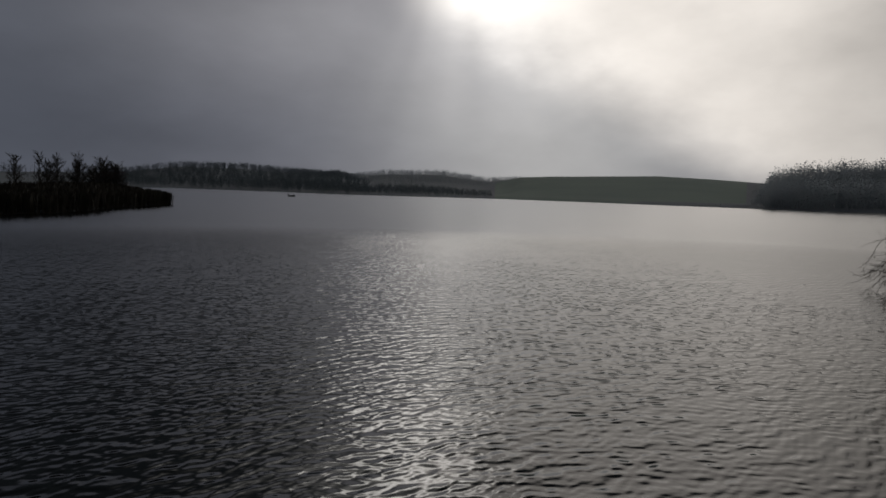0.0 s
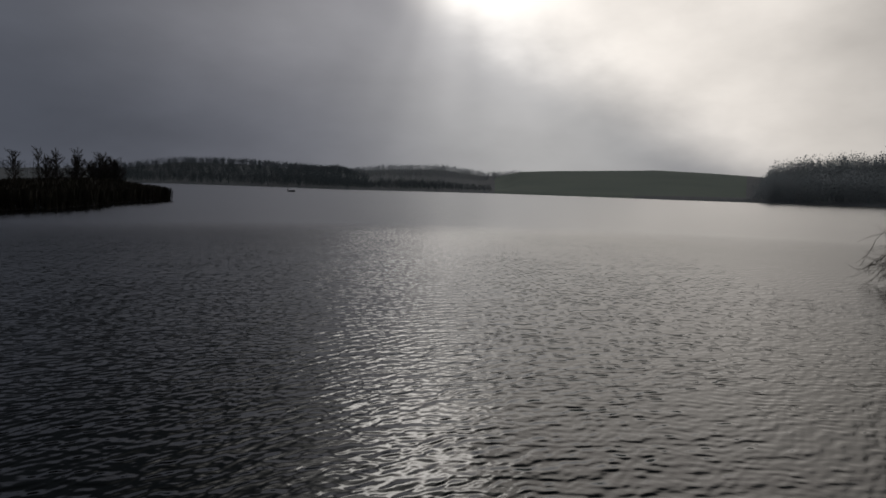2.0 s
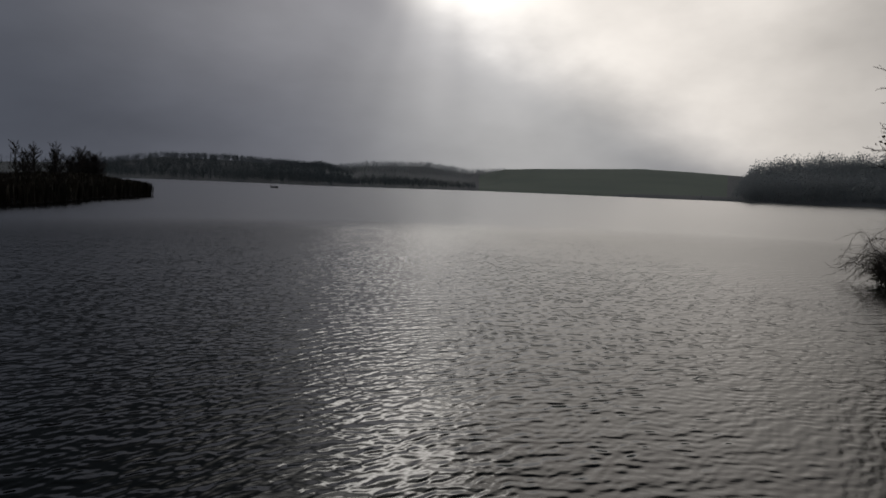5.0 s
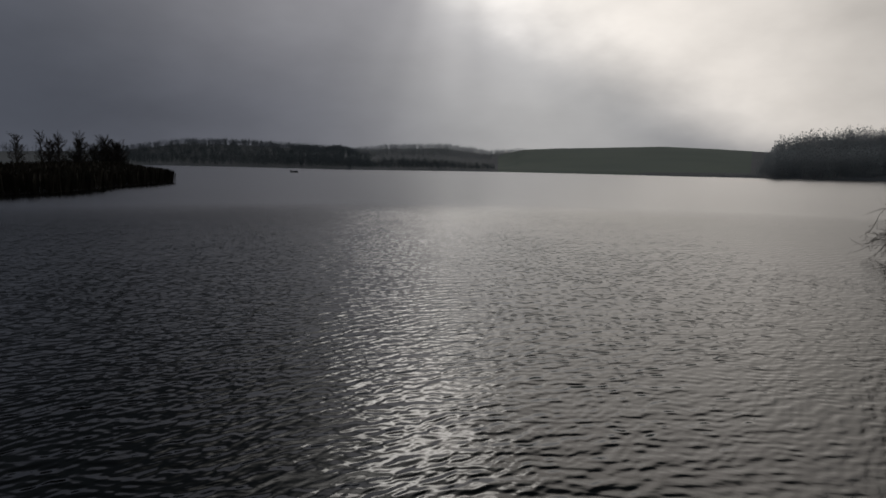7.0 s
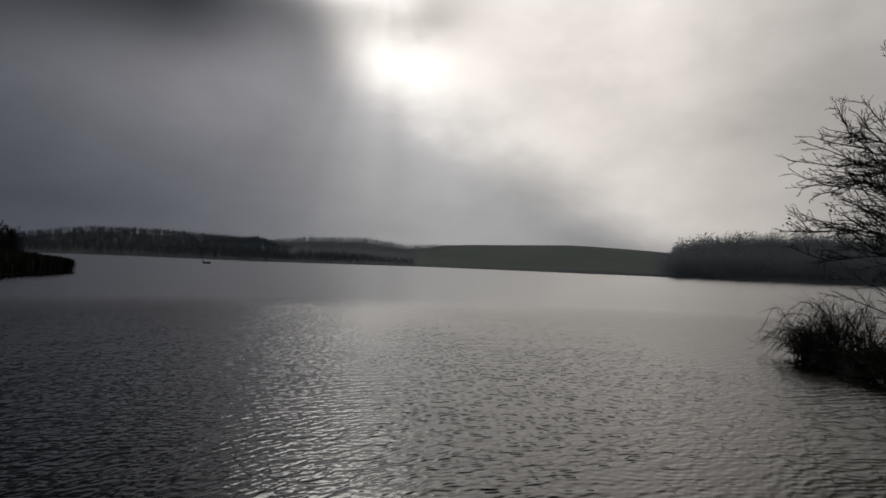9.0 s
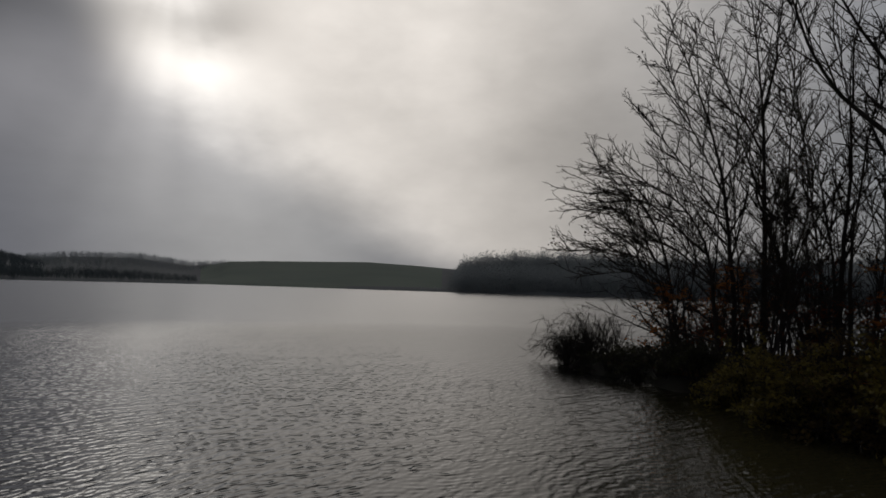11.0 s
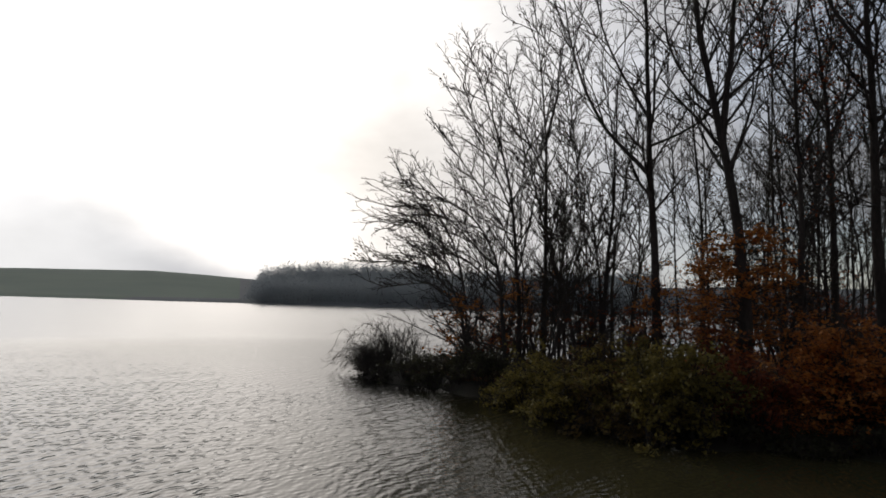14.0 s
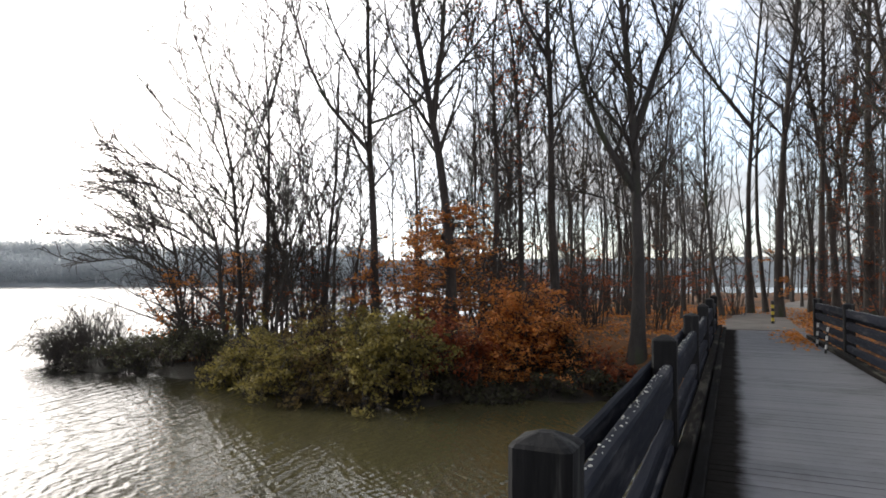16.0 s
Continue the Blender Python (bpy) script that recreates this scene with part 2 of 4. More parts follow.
POST = material("dark_post_timber", (0.006, 0.006, 0.006), (0.024, 0.023, 0.023), 0.75, 2.5, 30, 0.008, spot=(0.080, 0.080, 0.074), spot_size=6.0, stretch=(1, 1, 0.10), gloss=0.25)
LICHEN = material("pale_lichen", (0.30, 0.30, 0.27), (0.55, 0.55, 0.50), 0.95, 20, 80, 0.002)
ASPHALT = material("path_gravel", (0.16, 0.14, 0.12), (0.27, 0.24, 0.21), 0.9, 1.5, 60, 0.004)
YELLOW = material("yellow_paint", (0.55, 0.42, 0.04), (0.65, 0.50, 0.06), 0.5, 8, 60)
BLACK = material("black_paint", (0.012, 0.012, 0.012), (0.03, 0.03, 0.03), 0.5, 8, 60)
WHITE = material("white_paint", (0.60, 0.59, 0.56), (0.75, 0.74, 0.70), 0.5, 8, 60)
STEEL = material("galvanised_steel", (0.28, 0.29, 0.30), (0.42, 0.43, 0.44), 0.5, 6, 50)
HULL = material("boat_paint", (0.03, 0.035, 0.04), (0.07, 0.075, 0.08), 0.5, 4, 30)


# wave length in metres, heading in degrees, steepness
WAVES = ((0.62, 16, 0.030), (0.38, 8, 0.055), (0.29, 38, 0.070), (0.22, 18, 0.085), (0.185, 52, 0.080), (0.15, 3, 0.085), (0.125, 36, 0.080), (0.10, 58, 0.060), (0.17, -18, 0.050))


def water_material():
    m = bpy.data.materials.new("lake_water")
    m.use_nodes = True
    n = Nodes(m.node_tree)
    shader = m.node_tree.nodes["Principled BSDF"]
    where = n.add("ShaderNodeTexCoord").outputs["Object"]
    warp = n.noise(n.scaled(where, 0.12, 0.12, 0.12), 1.0, 2.0)
    far = n.add("ShaderNodeVectorMath")
    far.operation = "LENGTH"
    n.put(far, 0, where)
    # trains of small wind waves: crests bent by slow noise, running in groups
    drift = n.tree.nodes.new("ShaderNodeVectorMath")
    drift.operation = "MULTIPLY_ADD"
    n.put(drift, 0, n.noise(where, 0.55, 2.0, 0.5, 1))
    drift.inputs[1].default_value = (0.5, 0.5, 0.0)
    n.put(drift, 2, where)
    bent = n.add("ShaderNodeSeparateXYZ", Vector=drift.outputs[0])
    h = 0.0
    for i, (wave, turn, slope) in enumerate(WAVES):
        k = 2 * math.pi / wave
        phase = n.math("ADD", n.math("MULTIPLY", bent.outputs[0], k * math.cos(radians(turn))), n.math("MULTIPLY", bent.outputs[1], k * math.sin(radians(turn))))
        crest = n.math("SINE", n.math("ADD", phase, 1.7 * i))
        group = n.smooth(n.noise(n.scaled(where, 1, 1, 1, 37.0 * i), 0.30 / wave, 1.0), 0.28, 0.62)
        h = n.math("ADD", h, n.math("MULTIPLY", n.math("MULTIPLY", crest, group), slope / k))
    tiny = n.noise(n.scaled(where, 9.5, 5.0, 1, 18), 1.0, 1.5, 0.5)
    h = n.math("ADD", h, n.math("MULTIPLY", tiny, 0.007))
    gust = n.smooth(n.noise(n.scaled(where, 0.05, 0.11, 1), 1.0, 3.0), 0.35, 0.65, 0.60, 1.0)
    calm = n.smooth(far.outputs["Value"], 9.0, 60.0, 1.05, 0.13)
    h = n.math("MULTIPLY", n.math("MULTIPLY", h, gust), calm)
    # far waves show only faces turned to the bridge, backs hidden: an added slope imitates this, so far water mirrors
    # higher sky
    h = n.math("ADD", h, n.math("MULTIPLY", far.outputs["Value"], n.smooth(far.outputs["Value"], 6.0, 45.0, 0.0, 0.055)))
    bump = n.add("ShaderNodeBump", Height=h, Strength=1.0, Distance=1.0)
    split = n.add("ShaderNodeSeparateXYZ", Vector=where)
    # the shallow inlet under the bridge is cloudy with silt, the open lake is dark
    silt = n.math("MULTIPLY", n.smooth(n.math("ADD", split.outputs[1], n.math("MULTIPLY", warp, 3.0)), 3.5, 10.0), n.smooth(split.outputs[0], -17.0, -8.0))
    n.put(shader, "Base Color", n.mix(silt, (0.0045, 0.0050, 0.0044), (0.080, 0.071, 0.034)))
    n.put(shader, "Roughness", n.smooth(far.outputs["Value"], 9.0, 60.0, 0.05, 0.16))
    n.put(shader, "IOR", 1.48)
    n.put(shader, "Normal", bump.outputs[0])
    return m


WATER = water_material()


# ---------------------------------------------------------------- mesh helpers
class Shape:
    """Collects vertices and faces and becomes one mesh."""

    def __init__(self):
        self.verts, self.faces, self.count = [], [], 0
        self.blocks = []

    def add(self, verts, faces):
        k = self.count
        self.verts.extend(verts)
        self.faces.extend([tuple(i + k for i in f) for f in faces])
        self.count += len(verts)

    def tube(self, points, radii, sides, cap=True):
        """A tapered tube along points."""
        verts, faces = [], []
        last = len(points) - 1
        side = Vector((1, 0, 0))
        for i, p in enumerate(points):
            way = points[min(i + 1, last)] - points[max(i - 1, 0)]
            if way.length < 1e-9:
                way = Vector((0, 0, 1))
            way.normalize()
            u = side - way * side.dot(way)
            if u.length < 0.2:
                u = Vector((0, 1, 0)) - way * way.y
            u.normalize()
            side = u
            v = way.cross(u)
            r = radii[i]
            for k in range(sides):
                q = 2 * math.pi * k / sides
                verts.append(p + u * (r * math.cos(q)) + v * (r * math.sin(q)))
        for i in range(last):
            for k in range(sides):
                a, b = i * sides + k, i * sides + (k + 1) % sides
                faces.append((a, b, b + sides, a + sides))
        if cap:
            faces.append(tuple(range(sides - 1, -1, -1)))
            faces.append(tuple(last * sides + k for k in range(sides)))
        self.add(verts, faces)

    def box(self, lo, hi, wear=0.0, rng=None, edge=0.012):
        """A box with bevelled edges; wear moves its corners a little."""
        x0, y0, z0 = lo
        x1, y1, z1 = hi
        b = min(edge, (x1 - x0) / 5, (y1 - y0) / 5, (z1 - z0) / 5)
        verts, index = [], {}
        for i, x in enumerate((x0, x1)):
            for j, y in enumerate((y0, y1)):
                for k, z in enumerate((z0, z1)):
                    sx, sy, sz = 1 - 2 * i, 1 - 2 * j, 1 - 2 * k
                    o = Vector((0, 0, 0))
                    if wear and rng:
                        o = Vector((rng.uniform(-wear, wear), rng.uniform(-wear, wear), rng.uniform(-wear, wear)))
                    for axis in range(3):
                        index[i, j, k, axis] = len(verts)
                        verts.append(o + Vector((x + (sx * b if axis != 0 else 0), y + (sy * b if axis != 1 else 0), z + (sz * b if axis != 2 else 0))))
        g = lambda i, j, k, a: index[i, j, k, a]
        faces = []
        for s in (0, 1):
            faces += [(g(s, 0, 0, 0), g(s, 1, 0, 0), g(s, 1, 1, 0), g(s, 0, 1, 0)), (g(0, s, 0, 1), g(1, s, 0, 1), g(1, s, 1, 1), g(0, s, 1, 1)),
                      (g(0, 0, s, 2), g(1, 0, s, 2), g(1, 1, s, 2), g(0, 1, s, 2))]
        for p in (0, 1):
            for q in (0, 1):
                faces += [(g(p, q, 0, 0), g(p, q, 0, 1), g(p, q, 1, 1), g(p, q, 1, 0)), (g(p, 0, q, 0), g(p, 0, q, 2), g(p, 1, q, 2), g(p, 1, q, 0)),
                          (g(0, p, q, 1), g(0, p, q, 2), g(1, p, q, 2), g(1, p, q, 1))]
                for r in (0, 1):
                    faces.append((g(p, q, r, 0), g(p, q, r, 1), g(p, q, r, 2)))
        faces = list(dict.fromkeys(faces))
        self.add(verts, faces)

    def leaves(self, centres, length, width, rng, flat=0.5):
        """Small pointed leaves, slightly folded, turned at random; flat: how far they lie level."""
        n = len(centres)
        if not n:
            return
        c = np.asarray(centres, float)
        u = rng.normal(size=(n, 3))
        u[:, 2] *= 1 - flat
        u /= np.linalg.norm(u, axis=1, keepdims=True)
        w = rng.normal(size=(n, 3))
        w[:, 2] *= 1 - flat
        v = w - u * (w * u).sum(1, keepdims=True)
        v /= np.linalg.norm(v, axis=1, keepdims=True)
        nrm = np.cross(u, v)
        s = rng.uniform(0.7, 1.3, (n, 1))
        a, b = u * length * s, v * width * s
        pts = np.stack([c - a, c + b + nrm * width * 0.25, c + a, c - b + nrm * width * 0.25], 1).reshape(-1, 3)
        self.blocks.append((pts, np.arange(4 * n).reshape(-1, 4)))

    def tubes(self, lines, radii, sides):
        """Many tapered tubes at once: lines (tubes, rings, 3), radii (tubes, rings)."""
        n, rings = lines.shape[:2]
        way = np.empty_like(lines)
        way[:, 1:-1] = lines[:, 2:] - lines[:, :-2]
        way[:, 0], way[:, -1] = lines[:, 1] - lines[:, 0], lines[:, -1] - lines[:, -2]
        way /= np.maximum(np.linalg.norm(way, axis=2, keepdims=True), 1e-9)
        main = np.abs(lines[:, -1] - lines[:, 0])
        ref = np.eye(3)[np.argmin(main, axis=1)][:, None, :]
        u = ref - way * (ref * way).sum(2, keepdims=True)
        u /= np.maximum(np.linalg.norm(u, axis=2, keepdims=True), 1e-9)
        v = np.cross(way, u)
        q = 2 * np.pi * np.arange(sides) / sides
        pts = lines[:, :, None] + radii[:, :, None, None] * (u[:, :, None] * np.cos(q)[:, None] + v[:, :, None] * np.sin(q)[:, None])
        k = np.arange(sides)
        ring = np.stack([k, (k + 1) % sides, (k + 1) % sides + sides, k + sides], 1)
        quads = (ring[None] + sides * np.arange(rings - 1)[:, None, None]).reshape(-1, 4)
        quads = (quads[None] + rings * sides * np.arange(n)[:, None, None]).reshape(-1, 4)
        self.blocks.append((pts.reshape(-1, 3), quads))

    def mesh(self, name, surface, smooth=False):
        m = bpy.data.meshes.new(name)
        if self.blocks:
            base, quads = self.count, []
            for pts, f in self.blocks:
                quads.append(f + base)
                base += len(pts)
            quads = np.concatenate(quads + ([np.array(self.faces)] if self.faces else []))
            verts = np.concatenate(([np.array([tuple(v) for v in self.verts])] if self.verts else []) + [p for p, _ in self.blocks])
            m.vertices.add(len(verts))
            m.vertices.foreach_set("co", verts.astype(np.float32).ravel())
            m.loops.add(quads.size)
            m.loops.foreach_set("vertex_index", quads.astype(np.int32).ravel())
            m.polygons.add(len(quads))
            m.polygons.foreach_set("loop_start", np.arange(0, quads.size, 4, dtype=np.int32))
            m.update(calc_edges=True)
        else:
            m.from_pydata([tuple(v) for v in self.verts], [], self.faces)
        if surface:
            m.materials.append(surface)
        if smooth:
            m.polygons.foreach_set("use_smooth", [True] * len(m.polygons))
        m.validate()
        m.update()
        return m


def part(name, shape, surface, parent, label="", smooth=False):
    ob = new(name, shape.mesh(name, surface, smooth))
    ob.parent = parent
    if label:
        ob["label"] = label
    return ob


def thing(name, label, category, place=(0, 0, 0), group="", kind=""):
    ob = new(name)
    ob.location = place
    return tagged(ob, label, category, group, kind)


def polar(az, dist):
    q = radians(az)
    return -math.sin(q) * dist, math.cos(q) * dist


# ---------------------------------------------------------------- ground and water
SPIT = [(-21.5, 14.3), (-20, 13.6), (-17, 13.0), (-13.6, 13.4), (-10.8, 12.7), (-8.5, 12.4), (-6.6, 12.5), (-4.6, 14.1), (-2.8, 15.0), (0, 15.6), (3, 15.5),
        (9, 15), (18, 14), (34, 14), (48, 20), (60, 60), (40, 95), (5, 95), (-12, 76), (-15, 58), (-13, 42), (-13, 31), (-16.5, 23.5), (-20.5, 17.5)]
ISLAND = [(-44.3, -36.7), (-50.3, -34.6), (-56.3, -35.1), (-64.3, -37.5), (-80.8, -39.0), (-83.3, -41.3), (-88.4, -49.3), (-104.4, -55.2), (-118.5, -69.1), (-118.8, -99.1), (-60.8, -103.5), (-42.5, -59.7)]
SHORE = [(-180, 34), (-140, 38), (-110, 70), (-80, 170), (-40, 240), (0, 260), (40, 225), (58, 212), (66, 220), (72, 224), (88, 275), (101, 285), (115, 420), (125, 420),
         (140, 200), (160, 45), (180, 34)]
HILL = [(-180, 3), (-100, 4), (-60, 12), (0, 14), (40, 11), (57, 10), (64, 9), (66, 13.0), (70, 15.2), (74, 16.8), (78, 16.2), (83, 15.2), (87, 13.5), (89, 16), (93, 22), (98, 20),
        (101, 15), (103, 13), (110, 17), (115, 17), (119, 11), (127, 8), (150, 4), (180, 3)]
CREST = [(-180, 90), (-100, 200), (-60, 380), (40, 330), (62, 330), (66, 440), (86, 450), (89, 800), (99, 800), (102, 560), (120, 600), (150, 250), (180, 90)]


def table(rows, v):
    return np.interp(v, [r[0] for r in rows], [r[1] for r in rows])


def inside(poly, x, y):
    """Signed distance to a polygon's edge, positive inside."""
    d = np.full(x.shape, 1e9)
    odd = np.zeros(x.shape, bool)
    for (x0, y0), (x1, y1) in zip(poly, poly[1:] + poly[:1]):
        ex, ey = x1 - x0, y1 - y0
        t = np.clip(((x - x0) * ex + (y - y0) * ey) / (ex * ex + ey * ey), 0, 1)
        d = np.minimum(d, np.hypot(x - x0 - t * ex, y - y0 - t * ey))
        cross = (y0 > y) != (y1 > y)
        at = x0 + (y - y0) / (ey if ey else 1e-9) * ex
        odd ^= cross & (x < at)
    return np.where(odd, d, -d)


def step(v, lo, hi):
    t = np.clip((v - lo) / (hi - lo), 0, 1)
    return t * t * (3 - 2 * t)


def height(x, y):
    """The ground's height: lake bed, spit, reed island and the far shores with their hills."""
    x, y = np.asarray(x, float), np.asarray(y, float)
    r, az = np.hypot(x, y), np.degrees(np.arctan2(-x, y)) + 0.3
    rough = 0.10 * np.sin(0.9 * x + 1.3 * np.sin(0.7 * y)) * np.sin(1.1 * y + 0.6 * x) + 0.05 * np.sin(2.7 * x - 1.9 * y)
    d = inside(SPIT, x, y) + 0.35 * np.sin(1.7 * x + 0.5 * y) * step(-x, -2, 2)
    top = 0.55 + 0.60 * step(x, -20, -6)
    near = -1.6 + 1.6 * step(d, -2.2, 0) + 0.30 * step(d, 0, 0.5) + (top - 0.30) * step(d, 0.3, 4.5) + rough * step(d, 0.3, 2.0)
    near = near + (1.19 - near) * step(-np.abs(x - 0.8), -4.5, -2.0) * step(y, 15.5, 19) * step(-y, -60, -50)
    isle = -1.6 + 1.6 * step(inside(ISLAND, x, y), -3, 0) + 0.7 * step(inside(ISLAND, x, y), 0, 6)
    shore, hill, crest = table(SHORE, az), table(HILL, az), table(CREST, az)
    far = -1.6 + 1.6 * step(r - shore, -10, 0) + 1.0 * step(r - shore, 0, 5) + (hill - 1.0) * step((r - shore) / (crest - shore), 0.0, 1.0)
    far = far + 0.6 * step(r - shore, 10, 60) * np.sin(0.021 * x + 0.9) * np.sin(0.017 * y)
    return np.maximum(np.maximum(near, isle), far)


def build_ground():
    azs = np.radians(np.concatenate([np.arange(-180, -30, 2.0), np.arange(-30, 135, 0.55), np.arange(135, 180, 2.0)]))
    rs = np.concatenate([[0.5, 4, 8], np.arange(10.5, 34, 0.42), np.arange(34, 62, 1.4), np.geomspace(62, 180, 22), np.arange(190, 480, 7.0), np.geomspace(490, 4200, 24)])
    A, R = np.meshgrid(azs, rs)
    X, Y = -np.sin(A) * R, np.cos(A) * R
    Z = height(X, Y)
    verts = np.stack([X, Y, Z], -1).reshape(-1, 3).tolist()
    n, faces, slots = len(azs), [], []
    for i in range(len(rs) - 1):
        for k in range(n):
            b = (k + 1) % n
            faces.append((i * n + k, i * n + b, (i + 1) * n + b, (i + 1) * n + k))
            deg, rad = math.degrees(azs[k]), rs[i]
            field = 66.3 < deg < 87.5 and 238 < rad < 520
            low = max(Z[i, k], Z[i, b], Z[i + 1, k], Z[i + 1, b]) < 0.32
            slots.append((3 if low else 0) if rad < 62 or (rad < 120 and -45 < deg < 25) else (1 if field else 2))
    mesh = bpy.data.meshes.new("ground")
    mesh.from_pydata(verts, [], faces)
    for m in (LITTER, HAZED_MEADOW, HAZED_WOODLAND, MUD):
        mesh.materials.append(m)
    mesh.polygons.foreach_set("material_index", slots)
    mesh.polygons.foreach_set("use_smooth", [True] * len(faces))
    mesh.update()
    tagged(new("ground", mesh), "lake bed, leaf-covered wooded spit and low hills with a green field", "ground", kind="structure")


build_ground()


def build_water():
    s = Shape()
    far = 4000.0
    s.add([(-far, -far, 0), (far, -far, 0), (far, far, 0), (-far, far, 0)], [(0, 1, 2, 3)])
    tagged(new("water", s.mesh("water", WATER)), "grey rippled lake water mirroring the broken clouds", "lake", kind="structure")


build_water()


def on_ground(x, y):
    return float(height(np.array([x]), np.array([y]))[0])


# ---------------------------------------------------------------- bridge
DECK = 1.20
LEFT_X, RIGHT_X = -0.545, 2.06
BRIDGE_START, BRIDGE_END = -4.5, 22.0


def build_bridge():
    rng = random.Random(4)
    bridge = thing("footbridge", "grey weathered timber footbridge deck over the lake inlet", "bridge", kind="structure")
    for x in (-0.35, 0.85, 2.0):
        s = Shape()
        s.box((x - 0.09, BRIDGE_START, DECK - 0.36), (x + 0.09, BRIDGE_END, DECK - 0.062))
        part("beam", s, RAIL, bridge, "dark bearing beam under the deck")
    for y in (2.05, 9.9, 17.7):
        for x in (-0.35, 2.0):
            s = Shape()
            s.tube([Vector((x, y, -1.9)), Vector((x, y, DECK - 0.36))], [0.14, 0.13], 10)
            part("pile", s, POST, bridge, "round timber pile standing in the water")
    for x0, x1, top in ((-0.435, -0.315, 0.15), (-0.300, -0.195, 0.085)):
        s = Shape()
        s.box((x0, BRIDGE_START, DECK + 0.004), (x1, BRIDGE_END, DECK + top), 0.004, rng)
        part("kerb_beam", s, KERB, bridge, "dark timber kerb along the deck edge")
    # deck planks
    shapes = []
    for i in range(6):
        s = Shape()
        s.box((-0.50, -0.0735, -0.06), (2.75, 0.0742, 0.0), 0.001, rng, 0.003)
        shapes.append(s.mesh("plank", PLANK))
    y = BRIDGE_START + 0.08
    while y < BRIDGE_END:
        ob = new("plank", rng.choice(shapes))
        ob.parent = bridge
        ob.location = (rng.uniform(-0.012, 0.012), y, DECK + rng.uniform(-0.0015, 0.0015))
        ob.rotation_euler = (rng.uniform(-0.006, 0.006), 0, rng.uniform(-0.002, 0.002))
        ob.scale.x = (RIGHT_X + (19.6 - y) * 0.0402 + 0.03) / 2.75 if y < 19.6 else 0.76
        y += 0.1495 + (rng.uniform(0.010, 0.020) if rng.random() < 0.17 else rng.uniform(0, 0.0012))


def railing_post(parent, x, y, seed):
    rng = random.Random(seed)
    h = 0.105
    s = Shape()
    z0, z1, z2 = DECK - 0.42, DECK + 1.052 + rng.uniform(-0.010, 0.010), DECK + 1.102
    c, verts, faces = 0.02, [], []
    for z, q, w in ((z0, h, c), (z1 - 0.35, h * rng.uniform(0.98, 1.0), c), (z1, h, c), (z1 + 0.012, h - 0.012, c), (z2, 0.025, 0.004)):
        j = rng.uniform(-0.004, 0.004)
        verts += [(x + px + j, y + py, z) for px, py in ((q - w, -q), (q, -q + w), (q, q - w), (q - w, q), (-q + w, q), (-q, q - w), (-q, -q + w), (-q + w, -q))]
    for i in range(4):
        for k in range(8):
            b = (k + 1) % 8
            faces.append((8 * i + k, 8 * i + b, 8 * i + 8 + b, 8 * i + 8 + k))
    faces += [tuple(range(7, -1, -1)), tuple(range(32, 40))]
    s.add(verts, faces)
    post = part("post", s, POST, parent)
    return post


def rough_beam(x0, x1, ya, yb, z0, z1, rng):
    """A sawn rail from post to post with a slight sag and worn edges."""
    s = Shape()
    steps = 9
    verts, faces = [], []
    bow = rng.uniform(-0.012, 0.006)
    b = 0.014
    for i in range(steps + 1):
        t = i / steps
        y = ya + (yb - ya) * t
        dz = bow * 4 * t * (1 - t) + rng.uniform(-0.003, 0.003)
        dx = rng.uniform(-0.003, 0.003)
        e = b * rng.uniform(0.6, 1.6)
        verts += [(x0 + dx + e, y, z0 + dz), (x1 + dx - e, y, z0 + dz), (x1 + dx, y, z0 + dz + e), (x1 + dx, y, z1 + dz - e), (x1 + dx - e, y, z1 + dz), (x0 + dx + e, y, z1 + dz),
                  (x0 + dx, y, z1 + dz - e), (x0 + dx, y, z0 + dz + e)]
        if i:
            k = 8 * i
            faces += [(k - 8 + j, k - 8 + (j + 1) % 8, k + (j + 1) % 8, k + j) for j in range(8)]
    faces += [tuple(range(8)), tuple(range(8 * steps + 7, 8 * steps - 1, -1))]
    s.add(verts, faces)
    return s


